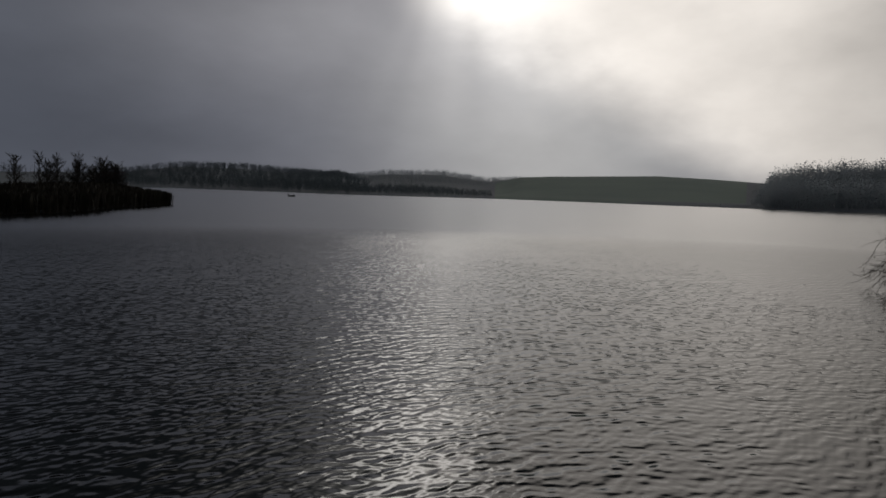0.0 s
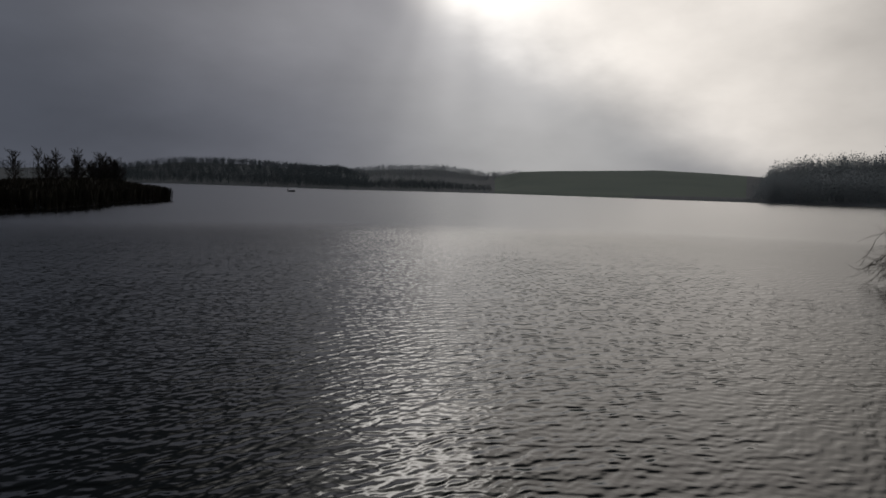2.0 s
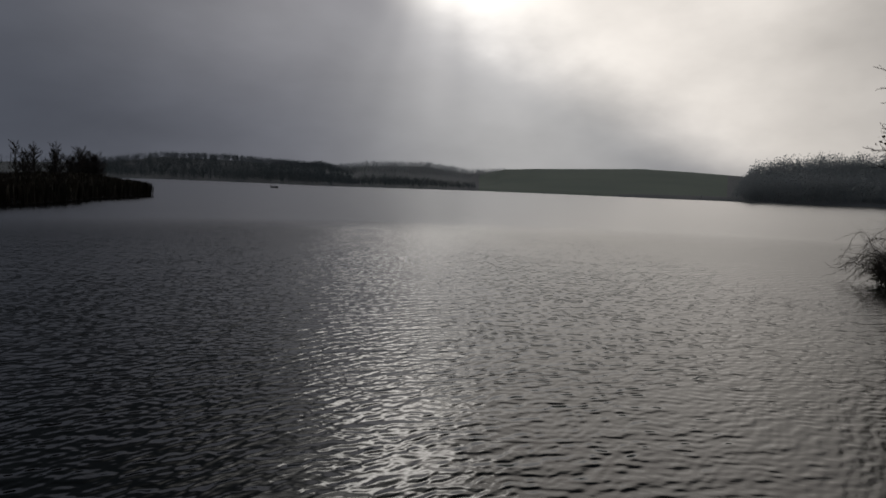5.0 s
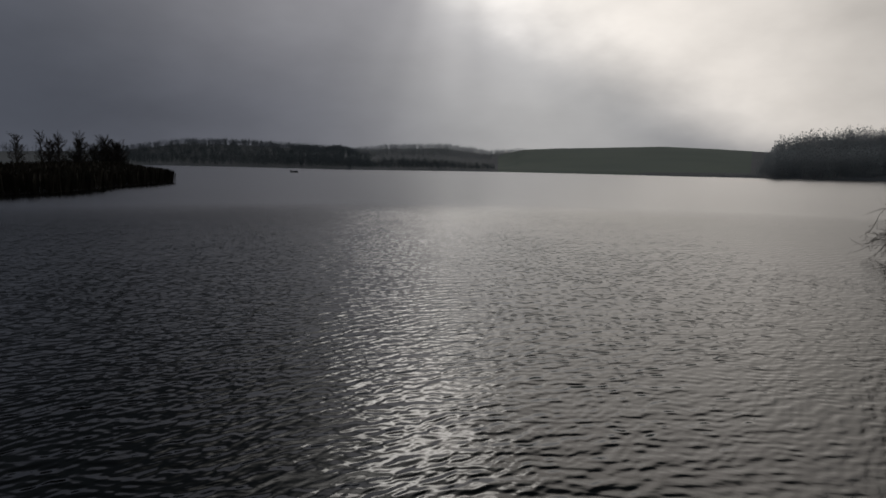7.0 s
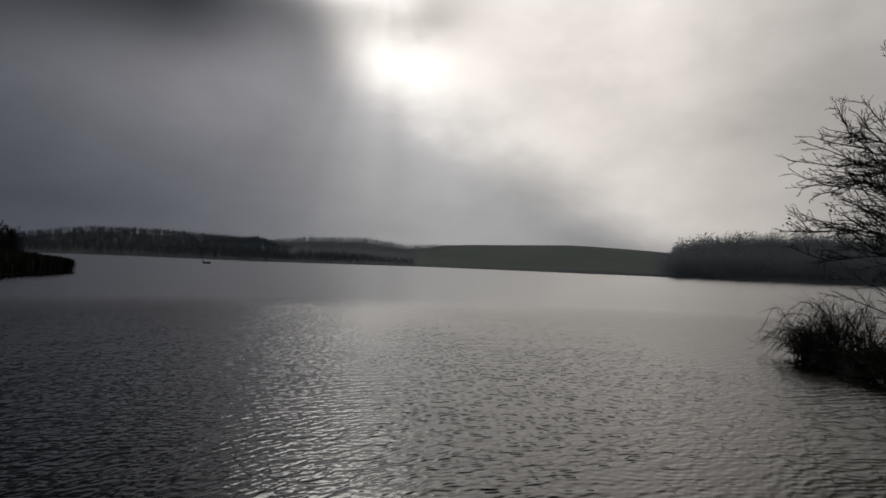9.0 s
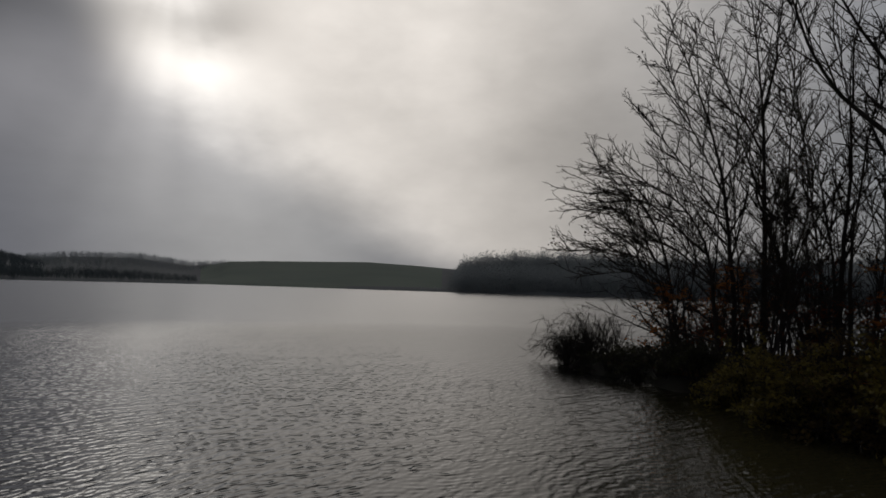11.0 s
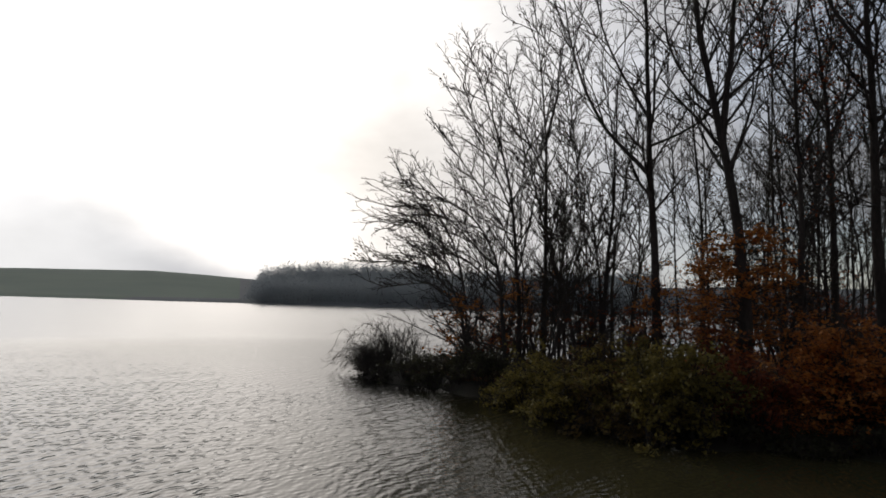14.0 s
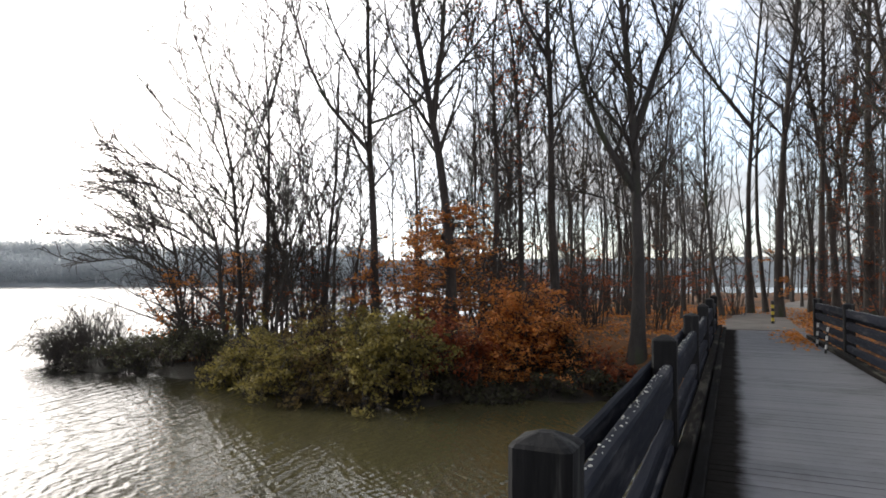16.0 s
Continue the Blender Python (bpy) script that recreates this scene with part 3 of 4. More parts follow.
def build_railing(x, ys, inner, seed, label, levels, skew=0.0):
    """Heavy posts with rails between them at the given heights over the deck; inner: +1 when the deck lies towards +x."""
    rng = random.Random(seed)
    rail = thing("railing", label, "railing", group="bridge railings")
    if skew:
        rail.matrix_world = Matrix.Translation((x, ys[-1], 0)) @ pose(0, 0, 0, 0, 0, skew) @ Matrix.Translation((-x, -ys[-1], 0))
        s = Shape()
        s.box((x - 0.28, ys[0], DECK + 0.004), (x - 0.14, ys[-1], DECK + 0.11), 0.004, rng)
        part("kerb_beam", s, KERB, rail, "dark timber kerb along the deck edge")
    for i, y in enumerate(ys):
        railing_post(rail, x, y, seed * 50 + i)
    for ya, yb in zip(ys, ys[1:]):
        for k, (low, high) in enumerate(levels):
            top = DECK + high
            xa, xb = (x - 0.01, x + 0.08) if inner > 0 else (x - 0.07, x + 0.02)
            beam = part("rail", rough_beam(xa, xb, ya + 0.095, yb - 0.095, DECK + low, top, rng), RAIL, rail)
            if k == 0:
                s = Shape()
                for q in range(70):
                    cx, cy = rng.uniform(xa + 0.01, xb - 0.03), rng.uniform(ya + 0.2, yb - 0.2)
                    r = rng.uniform(0.003, 0.012)
                    ring = [(cx + r * rng.uniform(0.6, 1.2) * math.cos(g), cy + 1.6 * r * rng.uniform(0.6, 1.2) * math.sin(g), top + 0.0005) for g in np.arange(0, 6.28, 0.9)]
                    s.add(ring + [(cx, cy, top + 0.006)], [(j, (j + 1) % len(ring), len(ring)) for j in range(len(ring))])
                part("lichen", s, LICHEN, beam, "pale lichen flecks on the top rail")["kind"] = "stuff"
        xo = (x - 0.165, x - 0.108) if inner > 0 else (x + 0.108, x + 0.165)
        part("outer_rail", rough_beam(*xo, ya + 0.004, yb - 0.004, DECK + 0.69, DECK + 0.84, rng), RAIL, rail)


build_bridge()
build_railing(LEFT_X, [-5.76, -1.84, 2.08, 6.0, 9.92, 13.84, 17.76, 21.4], 1, 1, "dark weathered timber railing with pointed square posts beside the lake", ((0.56, 0.85), (0.24, 0.38), (0.06, 0.17)))
build_railing(RIGHT_X, [-3.8, 0.1, 4.0, 7.9, 11.8, 15.7, 19.6], -1, 2, "dark timber railing with four rails across the deck", ((0.80, 0.97), (0.55, 0.71), (0.31, 0.46), (0.09, 0.23)), 2.3)


def build_path():
    s = Shape()
    verts, faces = [], []
    for i in range(40):
        y = 22.0 + i * 0.8
        bend = 0.9 + 0.055 * (max(0, y - 26)) ** 1.35
        for k, o in enumerate((-1.25, -0.6, 0.0, 0.6, 1.25)):
            x = bend + o * (1 + 0.08 * math.sin(1.7 * y + k))
            verts.append((x, y, max(on_ground(x, y), 1.17) + (0.028 if 0 < k < 4 else 0.012)))
        if i:
            for k in range(4):
                q = 5 * i + k
                faces.append((q - 5, q - 4, q + 1, q))
    s.add(verts, faces)
    ob = new("path", s.mesh("path", ASPHALT, True))
    tagged(ob, "pale trodden gravel path leaving the bridge into the wood", "path", kind="structure")


build_path()


def build_bollard(x, y):
    z = on_ground(x, y)
    ob = thing("bollard", "slim bollard with yellow and black bands standing on the path", "bollard", (x, y, z))
    for i in range(7):
        s = Shape()
        r = 0.052
        s.tube([Vector((0, 0, 0.115 * i)), Vector((0, 0, 0.115 * i + 0.115))], [r, r], 14)
        part("band", s, BLACK if i % 2 == 0 else YELLOW, ob)
    s = Shape()
    s.tube([Vector((0, 0, 0.805)), Vector((0, 0, 0.825)), Vector((0, 0, 0.84))], [0.056, 0.05, 0.02], 14)
    part("cap", s, BLACK, ob)


build_bollard(1.28, 25.4)


def build_marker(x, y, lean):
    ob = thing("marker_post", "thin marker post with white and dark bands beside the railing end", "post", (x, y, DECK), group="marker posts")
    ob.rotation_euler = (0, radians(lean), 0)
    for i in range(6):
        s = Shape()
        s.tube([Vector((0, 0, 0.095 * i)), Vector((0, 0, 0.095 * i + 0.095))], [0.024, 0.024], 8)
        part("band", s, WHITE if i % 2 else BLACK, ob)


build_marker(1.78, 17.2, 3)
build_marker(1.80, 15.9, 6)


def build_pole(x, y):
    z = on_ground(x, y)
    ob = thing("sign_pole", "thin pale metal pole standing in the leaf litter by the path", "pole", (x, y, z - 0.05))
    s = Shape()
    s.tube([Vector((0, 0, 0)), Vector((0, 0, 3.4))], [0.04, 0.04], 10)
    part("pole", s, STEEL, ob)
    s = Shape()
    s.tube([Vector((0, 0, 3.4)), Vector((0, 0, 3.44))], [0.045, 0.03], 10)
    part("cap", s, STEEL, ob)


build_pole(0.55, 33.0)


def build_stake(x, y):
    z = on_ground(x, y)
    ob = thing("stake", "thin wooden stake stuck in the leaf-covered bank", "stake", (x, y, z - 0.1))
    s = Shape()
    s.tube([Vector((0, 0, 0)), Vector((0.01, 0.01, 0.5)), Vector((0.0, 0.02, 0.95))], [0.03, 0.028, 0.024], 7)
    part("pole", s, TWIG, ob)


build_stake(*polar(11.6, 16.3))


def build_boat(x, y):
    ob = thing("rowing_boat", "small dark rowing boat lying still on the open lake", "boat", (x, y, -0.06))
    ob.rotation_euler = (0, 0, radians(75))
    s = Shape()
    verts, faces = [], []
    rows = 9
    for i in range(rows):
        t = i / (rows - 1)
        xx = -1.1 + 2.2 * t
        w = 0.52 * math.sin(math.pi * min(1, 0.35 + 0.65 * (1 - t))) ** 0.7 if t < 0.999 else 0.02
        zt = 0.42 + 0.14 * t * t
        verts += [(xx, -w, zt), (xx, -0.7 * w, 0.06), (xx, 0, 0.0), (xx, 0.7 * w, 0.06), (xx, w, zt), (xx, 0.88 * w, zt), (xx, 0.6 * w, 0.12), (xx, -0.6 * w, 0.12), (xx, -0.88 * w, zt)]
        if i:
            k = 9 * i
            faces += [(k - 9 + j, k - 9 + (j + 1) % 9, k + (j + 1) % 9, k + j) for j in range(9)]
    faces.append(tuple(range(8, -1, -1)))
    s.add(verts, faces)
    part("hull", s, HULL, ob)
    for xx in (-0.6, 0.25):
        s = Shape()
        s.box((xx - 0.12, -0.42, 0.30), (xx + 0.12, 0.42, 0.335))
        part("bench", s, PLANK, ob)
    s = Shape()
    s.box((-1.28, -0.12, 0.2), (-1.08, 0.12, 0.85))
    part("outboard_motor", s, BLACK, ob)


build_boat(*polar(105.8, 183.0))


# ---------------------------------------------------------------- trees
SIDE = np.array((-0.909, -0.417, 0.0))
AWAY = np.array((-0.417, 0.909, 0.0))
UP = np.array((0.0, 0.0, 1.0))


def unit(v):
    return v / np.maximum(np.linalg.norm(v, axis=-1, keepdims=True), 1e-9)


def crooked(rng, p, d, length, bits, jitter, lift):
    """Many crooked lines at once: from p along d, drifting by jitter and bending up by lift; (lines, bits + 1, 3)."""
    pts, d = [p], unit(d)
    for _ in range(bits):
        d = d + rng.normal(0, jitter, d.shape)
        d[:, 2] += lift
        d = unit(d)
        p = p + d * (length / bits)[:, None]
        pts.append(p)
    return np.stack(pts, 1)


def taper(r0, r1, bits):
    t = np.linspace(0, 1, bits + 1)
    return r0[:, None] * (1 - t) + r1[:, None] * t


def shoots(rng, lines, radii, per, lo, angle, ratio, flat=0.6):
    """Starts of side shoots along lines: place, direction, length and thickness."""
    n, b = lines.shape[0], lines.shape[1] - 1
    idx = np.repeat(np.arange(n), per)
    t = lo + (1 - lo) * (np.tile(np.arange(per), n) + rng.random(n * per)) / per
    f = np.minimum(t * b, b - 1e-3)
    k = f.astype(int)
    w = (f - k)[:, None]
    a, c = lines[idx, k], lines[idx, k + 1]
    along = unit(c - a)
    side = rng.normal(size=along.shape)
    side[:, 2] = side[:, 2] * flat + 0.12
    side = unit(side - along * (side * along).sum(1, keepdims=True))
    q = np.radians(rng.uniform(angle[0], angle[1], n * per))[:, None]
    long = np.linalg.norm(np.diff(lines, axis=1), axis=2).sum(1)[idx]
    return a * (1 - w) + c * w, along * np.cos(q) + side * np.sin(q), long * ratio * rng.uniform(0.55, 1.25, n * per) * (1.15 - 0.55 * t), radii[idx, k] * rng.uniform(0.45, 0.68, n * per)


def arc(rng, l0, h0, l1, h1, bow, sway, bits, wobble):
    """The centre line of a stem: a chord from (l0, h0) to (l1, h1), towards the lake and up, with a bow, an S-shaped sway and small kinks."""
    t = np.linspace(0, 1, bits + 1)
    chord = np.array((l1 - l0, h1 - h0))
    e = chord / np.linalg.norm(chord)
    off = bow * np.sin(np.pi * t) + sway * np.sin(2 * np.pi * t)
    left, high = l0 + chord[0] * t + e[1] * off, h0 + chord[1] * t - e[0] * off
    kink = np.cumsum(rng.normal(0, wobble, (bits + 1, 2)), 0) * np.minimum(1, 5 * t)[:, None]
    depth = kink[:, 1] + rng.uniform(-0.08, 0.08) * chord[1] * t ** 1.5
    return (left + kink[:, 0] * 0.6)[:, None] * SIDE + depth[:, None] * AWAY + high[:, None] * UP


def copper_sprays(rng, tree, z0, z1, wide, count, surface, lean=0.5):
    """Level sprays of autumn leaves held on thin side branches."""
    n = max(4, count // 46)
    q, h = rng.uniform(0, 6.283, n), rng.uniform(z0, z1, n)
    span = wide * rng.uniform(0.45, 1.1, n) * (1.0 - 0.5 * (h - z0) / max(0.1, z1 - z0))
    way = np.stack([np.cos(q), np.sin(q), rng.uniform(0.0, 0.45, n)], 1) + SIDE * lean
    start = np.stack([0 * h, 0 * h, h - 0.2 * span], 1)
    lines = crooked(rng, start, way, span, 6, 0.10, -0.04)
    wood, s = Shape(), Shape()
    wood.tubes(lines, taper(np.full(n, 0.015), np.full(n, 0.004), 6), 4)
    p, d, long, r = shoots(rng, lines, taper(np.full(n, 0.010), np.full(n, 0.004), 6), 5, 0.25, (30, 60), 0.42, 0.15)
    small = crooked(rng, p, d, long, 4, 0.10, -0.02)
    wood.tubes(small, taper(np.full(len(p), 0.006), np.full(len(p), 0.003), 4), 3)
    pick = rng.integers(0, len(small), count)
    f = rng.uniform(0.15, 3.99, count)
    k = f.astype(int)
    c = small[pick, k] * (1 - (f - k))[:, None] + small[pick, k + 1] * (f - k)[:, None]
    s.leaves(c + rng.normal(0, 1, (count, 3)) * (0.07, 0.07, 0.03), 0.046, 0.030, rng, 0.62)
    part("spray", wood, TWIG, tree)["kind"] = "stuff"
    part("foliage", s, surface, tree, "copper autumn foliage in level sprays")["kind"] = "stuff"


def build_tree(place, stems, seed, reach, low=0.3, label="", group="bare trees on the spit", detail=1.0, out=0.0, rise=0.7, lift=0.04, fine=True, leaves=0, leaf_surface=None, smooth_bark=False, thin=1.0):
    """One winter tree. stems: (thickness, start, end, bow, sway) of the trunk and its forks; boughs, branches and twigs grow from these."""
    rng = np.random.default_rng(seed)
    x, y = place
    tree = thing("tree", label or "tall bare tree with dark bark and a fine twig crown", "tree", (x, y, on_ground(x, y) - 0.12), group=group)
    trunk, boughs, crown = Shape(), Shape(), Shape()
    bark = BARK_SMOOTH if smooth_bark else BARK
    tips = []
    for i, (r, l0, h0, l1, h1, bow, sway) in enumerate(stems):
        line = arc(rng, l0, h0, l1, h1, bow, sway, 18, 0.028)
        t = np.linspace(0, 1, 19)
        if i == 0:
            main = line
        elif h0 > 0.6:
            at = main[np.argmin(np.abs(main[:, 2] - line[0, 2]))]
            line = line + (at - line[0]) * ((1 - t) ** 2)[:, None]
        long = float(np.linalg.norm(np.diff(line, axis=0), axis=1).sum())
        radii = np.maximum(0.012, 0.86 * r * (1 - 0.90 * t ** 0.72) * (1 + (0.35 * np.exp(-t * long / 0.35) if h0 < 0.6 else 0)))
        trunk.tubes(line[None], radii[None], 10 if r > 0.1 else 7)
        # boughs, longest in the lower crown
        lo = low if h0 < 1.0 else 0.12
        n = int(max(5, long * (1 - lo) * 2.5 * detail))
        tt = lo + (1 - lo) * (np.arange(n) + rng.random(n)) / n
        f = np.minimum(tt * 18, 17.99)
        k = f.astype(int)
        p = line[k] * (1 - (f - k))[:, None] + line[k + 1] * (f - k)[:, None]
        along = unit(line[k + 1] - line[k])
        q = np.arange(n) * 2.4 + rng.uniform(-0.7, 0.7, n)
        way = np.stack([np.cos(q), np.sin(q), rise * rng.uniform(0.2, 1.1, n)], 1) + SIDE * out + along * rng.uniform(0.4, 1.0, (n, 1))
        size = min(reach, 0.45 * long + 0.4) * rng.uniform(0.5, 1.25, n) * (1.1 - 0.60 * tt)
        br = np.clip(radii[k] * rng.uniform(0.30, 0.50, n), 0.017, 0.05) * thin
        b0 = crooked(rng, p, way, size, 7, 0.075, lift)
        r0 = taper(br, np.maximum(br * 0.3, 0.0065 * thin), 7)
        boughs.tubes(b0, r0, 5)
        p, d, long1, br1 = shoots(rng, b0, r0, 7, 0.12, (20, 48), 0.40)
        b1 = crooked(rng, p, d, long1, 4, 0.085, lift * 0.7)
        br1 = np.maximum(br1, 0.0085 * thin)
        r1 = taper(br1, np.maximum(br1 * 0.5, 0.0055 * thin), 4)
        crown.tubes(b1, r1, 3)
        p, d, long2, br2 = shoots(rng, b1, r1, 4 if fine else 3, 0.10, (22, 50), 0.42)
        b2 = crooked(rng, p, d, long2, 2, 0.10, lift * 0.4)
        br2 = np.full(len(p), 0.0062 * thin)
        crown.tubes(b2, taper(br2, br2 * 0.7, 2), 3)
        tips += [b2[:, -1], b2[:, 1], b1[:, -1]]
    part("trunk", trunk, bark, tree, smooth=True)
    part("bough", boughs, bark, tree, smooth=True)["kind"] = "stuff"
    part("crown", crown, TWIG, tree)["kind"] = "stuff"
    if leaves:
        tips = np.concatenate(tips)
        if leaf_surface is LEAF_RUST:
            tips = tips[(tips[:, 2] > 4.5) & (tips[:, 2] < 11)]
        hold = tips[rng.integers(0, len(tips), max(2, leaves // 9))]
        c = hold[rng.integers(0, len(hold), leaves)] + rng.normal(0, 0.14, (leaves, 3))
        s = Shape()
        s.leaves(c, 0.050, 0.034, rng)
        part("foliage", s, leaf_surface or LEAF_DEAD, tree, "last withered leaves")["kind"] = "stuff"
    return tree


LOOKS = {
    "arching": dict(label="bare tree arching far out over the lake", out=0.65, rise=0.38, lift=0.0, leaves=50, detail=1.7),
    "slim": dict(label="slim bare tree with fine twigs on the spit", out=0.42, leaves=20, detail=1.25),
    "clump": dict(label="clump of several bare trunks from one stool", leaves=80),
    "tall": dict(label="tall bare tree with dark bark and a fine twig crown", leaves=60),
    "copper": dict(label="tall bare tree with ivy-dark bark above copper beech leaves", leaves=60),
    "rusty": dict(label="bare tree with a few rust-red leaves in the crown", leaves=620),
    "forked": dict(label="large forked bare tree rising from the leafy bank", leaves=60, smooth_bark=True),
    "thick": dict(label="thick bare tree beside the path behind the bollard", leaves=60),
    "rustwall": dict(label="thick tree still hung with brown beech leaves", leaves=60),
}


def wood_tree(az, dist, kind, seed, reach, low, stems):
    """A tree of the spit at a bearing and distance; low: how far up the trunk its boughs begin."""
    look_of = dict(LOOKS[kind])
    if kind == "rusty":
        look_of["leaf_surface"] = LEAF_RUST
    look_of["low"] = max(0.06, low)
    far = dist > 25.5
    if far:
        look_of["group"] = "bare trees by the path"
    tree = build_tree(polar(az, dist), stems, seed, reach * 1.55, fine=True, thin=1.25, **look_of)
    rng = np.random.default_rng(seed + 90)
    if kind == "copper":
        copper_sprays(rng, tree, 1.3, 4.0, 2.4, 5200, LEAF_ORANGE, 0.35)
    if kind == "rustwall":
        copper_sprays(rng, tree, 1.6, 10.0, 2.6, 3600, LEAF_RUST, 0.1)
    if kind == "thick":
        copper_sprays(rng, tree, 1.0, 3.6, 1.0, 420, LEAF_ORANGE, 0.0)
    if seed in (14, 18, 22, 31, 24, 27) and kind != "forked":
        copper_sprays(rng, tree, 0.9, 3.3, 1.6, 850, LEAF_ORANGE, 0.45)


wood_tree(46.8, 20.6, "arching", 31, 1.7, -0.10, [(0.085, 0.0, 0.0, 3.65, 3.83, -1.7, 0.14), (0.045, 0.25, 2.29, 3.46, 2.97, -0.55, -0.1), (0.05, 0.38, 2.72, 3.26, 5.03, -0.71, 0.43)])
wood_tree(43.2, 20.4, "arching", 12, 1.8, 0.0, [(0.1, 0.0, 0.0, 3.85, 6.6, -1.57, 0.25), (0.05, 0.66, 3.8, 4.5, 5.02, -0.96, 0.17), (0.04, 0.3, 2.93, 3.95, 3.8, -0.79, -0.01)])
wood_tree(45.9, 21.0, "arching", 13, 1.7, 0.05, [(0.075, 0.0, 0.0, 2.84, 6.52, -0.96, 0.26), (0.045, 0.52, 3.17, 3.35, 5.81, -0.49, 0.38)])
wood_tree(42.3, 21.5, "slim", 14, 1.9, 0.25, [(0.115, 0.0, 0.0, 2.31, 11.92, -0.72, 0.0), (0.05, 0.31, 5.64, 2.54, 10.49, 0.07, 0.03), (0.045, 0.18, 4.16, 3.02, 8.42, -0.1, -0.01)])
wood_tree(40.2, 22.0, "slim", 15, 1.9, 0.3, [(0.125, 0.0, 0.0, 0.71, 13.15, -0.25, 0.04), (0.06, 0.14, 8.23, -0.48, 12.04, -0.15, -0.03), (0.05, 0.13, 6.49, 1.54, 11.25, 0.24, -0.05)])
wood_tree(36.8, 20.6, "slim", 16, 1.8, 0.2, [(0.09, 0.0, 0.0, 2.28, 8.84, 0.02, -0.06)])
wood_tree(38.8, 23.0, "slim", 17, 1.6, 0.3, [(0.07, 0.0, 0.0, -0.13, 11.85, -0.04, 0.1)])
wood_tree(40.9, 23.0, "slim", 18, 1.6, 0.25, [(0.055, 0.0, 0.0, 0.28, 8.37, 0.33, -0.03)])
wood_tree(35.1, 20.0, "clump", 19, 1.7, 0.3, [(0.12, 0.0, 0.0, 0.19, 9.39, -0.36, 0.14), (0.085, -0.26, 0.5, -1.19, 8.35, 0.23, -0.01), (0.07, 0.09, 0.5, 1.55, 8.17, -0.39, 0.04)])
wood_tree(35.9, 22.0, "slim", 20, 1.5, 0.3, [(0.055, 0.0, 0.0, 1.01, 9.59, -0.09, -0.04)])
wood_tree(33.3, 22.0, "slim", 21, 1.5, 0.3, [(0.055, 0.0, 0.0, -0.2, 9.64, -0.35, -0.05)])
wood_tree(30.6, 18.6, "tall", 22, 2.0, 0.3, [(0.175, 0.0, 0.0, 0.09, 14.69, 0.13, -0.04), (0.085, 0.17, 5.56, 2.9, 12.94, 0.61, 0.08), (0.06, 0.22, 7.59, 2.09, 13.29, 0.45, 0.04), (0.05, 0.13, 6.48, -1.99, 10.71, -0.66, -0.36)])
wood_tree(28.6, 22.0, "slim", 23, 1.5, 0.3, [(0.05, 0.0, 0.0, 0.68, 11.16, -0.1, 0.04)])
wood_tree(26.6, 21.0, "slim", 24, 1.5, 0.3, [(0.06, 0.0, 0.0, 0.62, 10.77, -0.29, 0.01)])
wood_tree(23.9, 17.4, "copper", 25, 1.9, 0.35, [(0.225, 0.0, 0.0, 1.21, 14.03, -0.06, -0.22), (0.12, 0.39, 6.59, 0.01, 12.96, -0.05, -0.04), (0.055, 0.58, 7.31, 2.08, 12.47, 0.52, 0.19), (0.05, 0.3, 5.71, -0.94, 12.31, -0.25, -0.12)])
wood_tree(20.7, 24.0, "slim", 26, 1.6, 0.3, [(0.065, 0.0, 0.0, 0.89, 12.66, 0.05, 0.14)])
wood_tree(20.1, 19.0, "rusty", 27, 1.7, 0.3, [(0.125, 0.0, 0.0, -0.38, 12.96, 0.14, -0.14), (0.05, -0.16, 5.89, -0.81, 11.1, -0.39, -0.01), (0.045, -0.02, 7.28, 1.17, 10.75, 0.11, 0.0)])
wood_tree(17.6, 20.0, "rusty", 28, 1.7, 0.3, [(0.15, 0.0, 0.0, 0.65, 13.11, -0.38, 0.08), (0.06, -0.1, 6.22, -0.7, 12.11, -0.07, -0.1)])
wood_tree(16.4, 22.0, "slim", 30, 1.5, 0.3, [(0.06, 0.0, 0.0, -0.18, 9.75, -0.01, -0.25)])
wood_tree(14.2, 19.0, "tall", 29, 1.8, 0.35, [(0.205, 0.0, 0.0, 0.54, 14.63, 0.08, 0.04), (0.09, 0.52, 8.18, 1.75, 13.06, 0.25, -0.02), (0.055, 0.3, 5.61, -0.24, 12.01, -0.42, -0.1)])
wood_tree(12.0, 26.0, "slim", 43, 1.8, 0.3, [(0.09, 0.0, 0.0, -0.18, 14.61, -0.0, 0.11)])
wood_tree(10.8, 28.0, "slim", 44, 1.8, 0.3, [(0.075, 0.0, 0.0, -0.32, 12.88, -0.09, -0.2)])
wood_tree(7.6, 17.3, "forked", 31, 1.7, 0.3, [(0.255, 0.0, 0.0, 0.93, 13.41, -0.5, 0.0), (0.13, -0.04, 4.69, 1.95, 12.21, 0.58, 0.1), (0.145, -0.14, 6.05, -1.73, 12.21, -0.22, 0.08), (0.03, 0.07, 3.72, 3.86, 6.41, 0.6, -0.4)])
wood_tree(5.4, 26.0, "slim", 45, 1.9, 0.3, [(0.1, 0.0, 0.0, 0.07, 13.8, -0.08, 0.13)])
wood_tree(0.8, 30.0, "slim", 32, 2.0, 0.3, [(0.12, 0.0, 0.0, 1.01, 14.93, 0.25, 0.12)])
wood_tree(-1.3, 33.0, "tall", 34, 2.3, 0.35, [(0.19, 0.0, 0.0, -0.88, 19.62, 0.38, 0.02), (0.13, 0.02, 8.67, 3.98, 17.87, 0.86, -0.09)])
wood_tree(-2.4, 34.0, "tall", 33, 2.2, 0.35, [(0.15, 0.0, 0.0, -1.12, 18.24, 0.62, 0.11)])
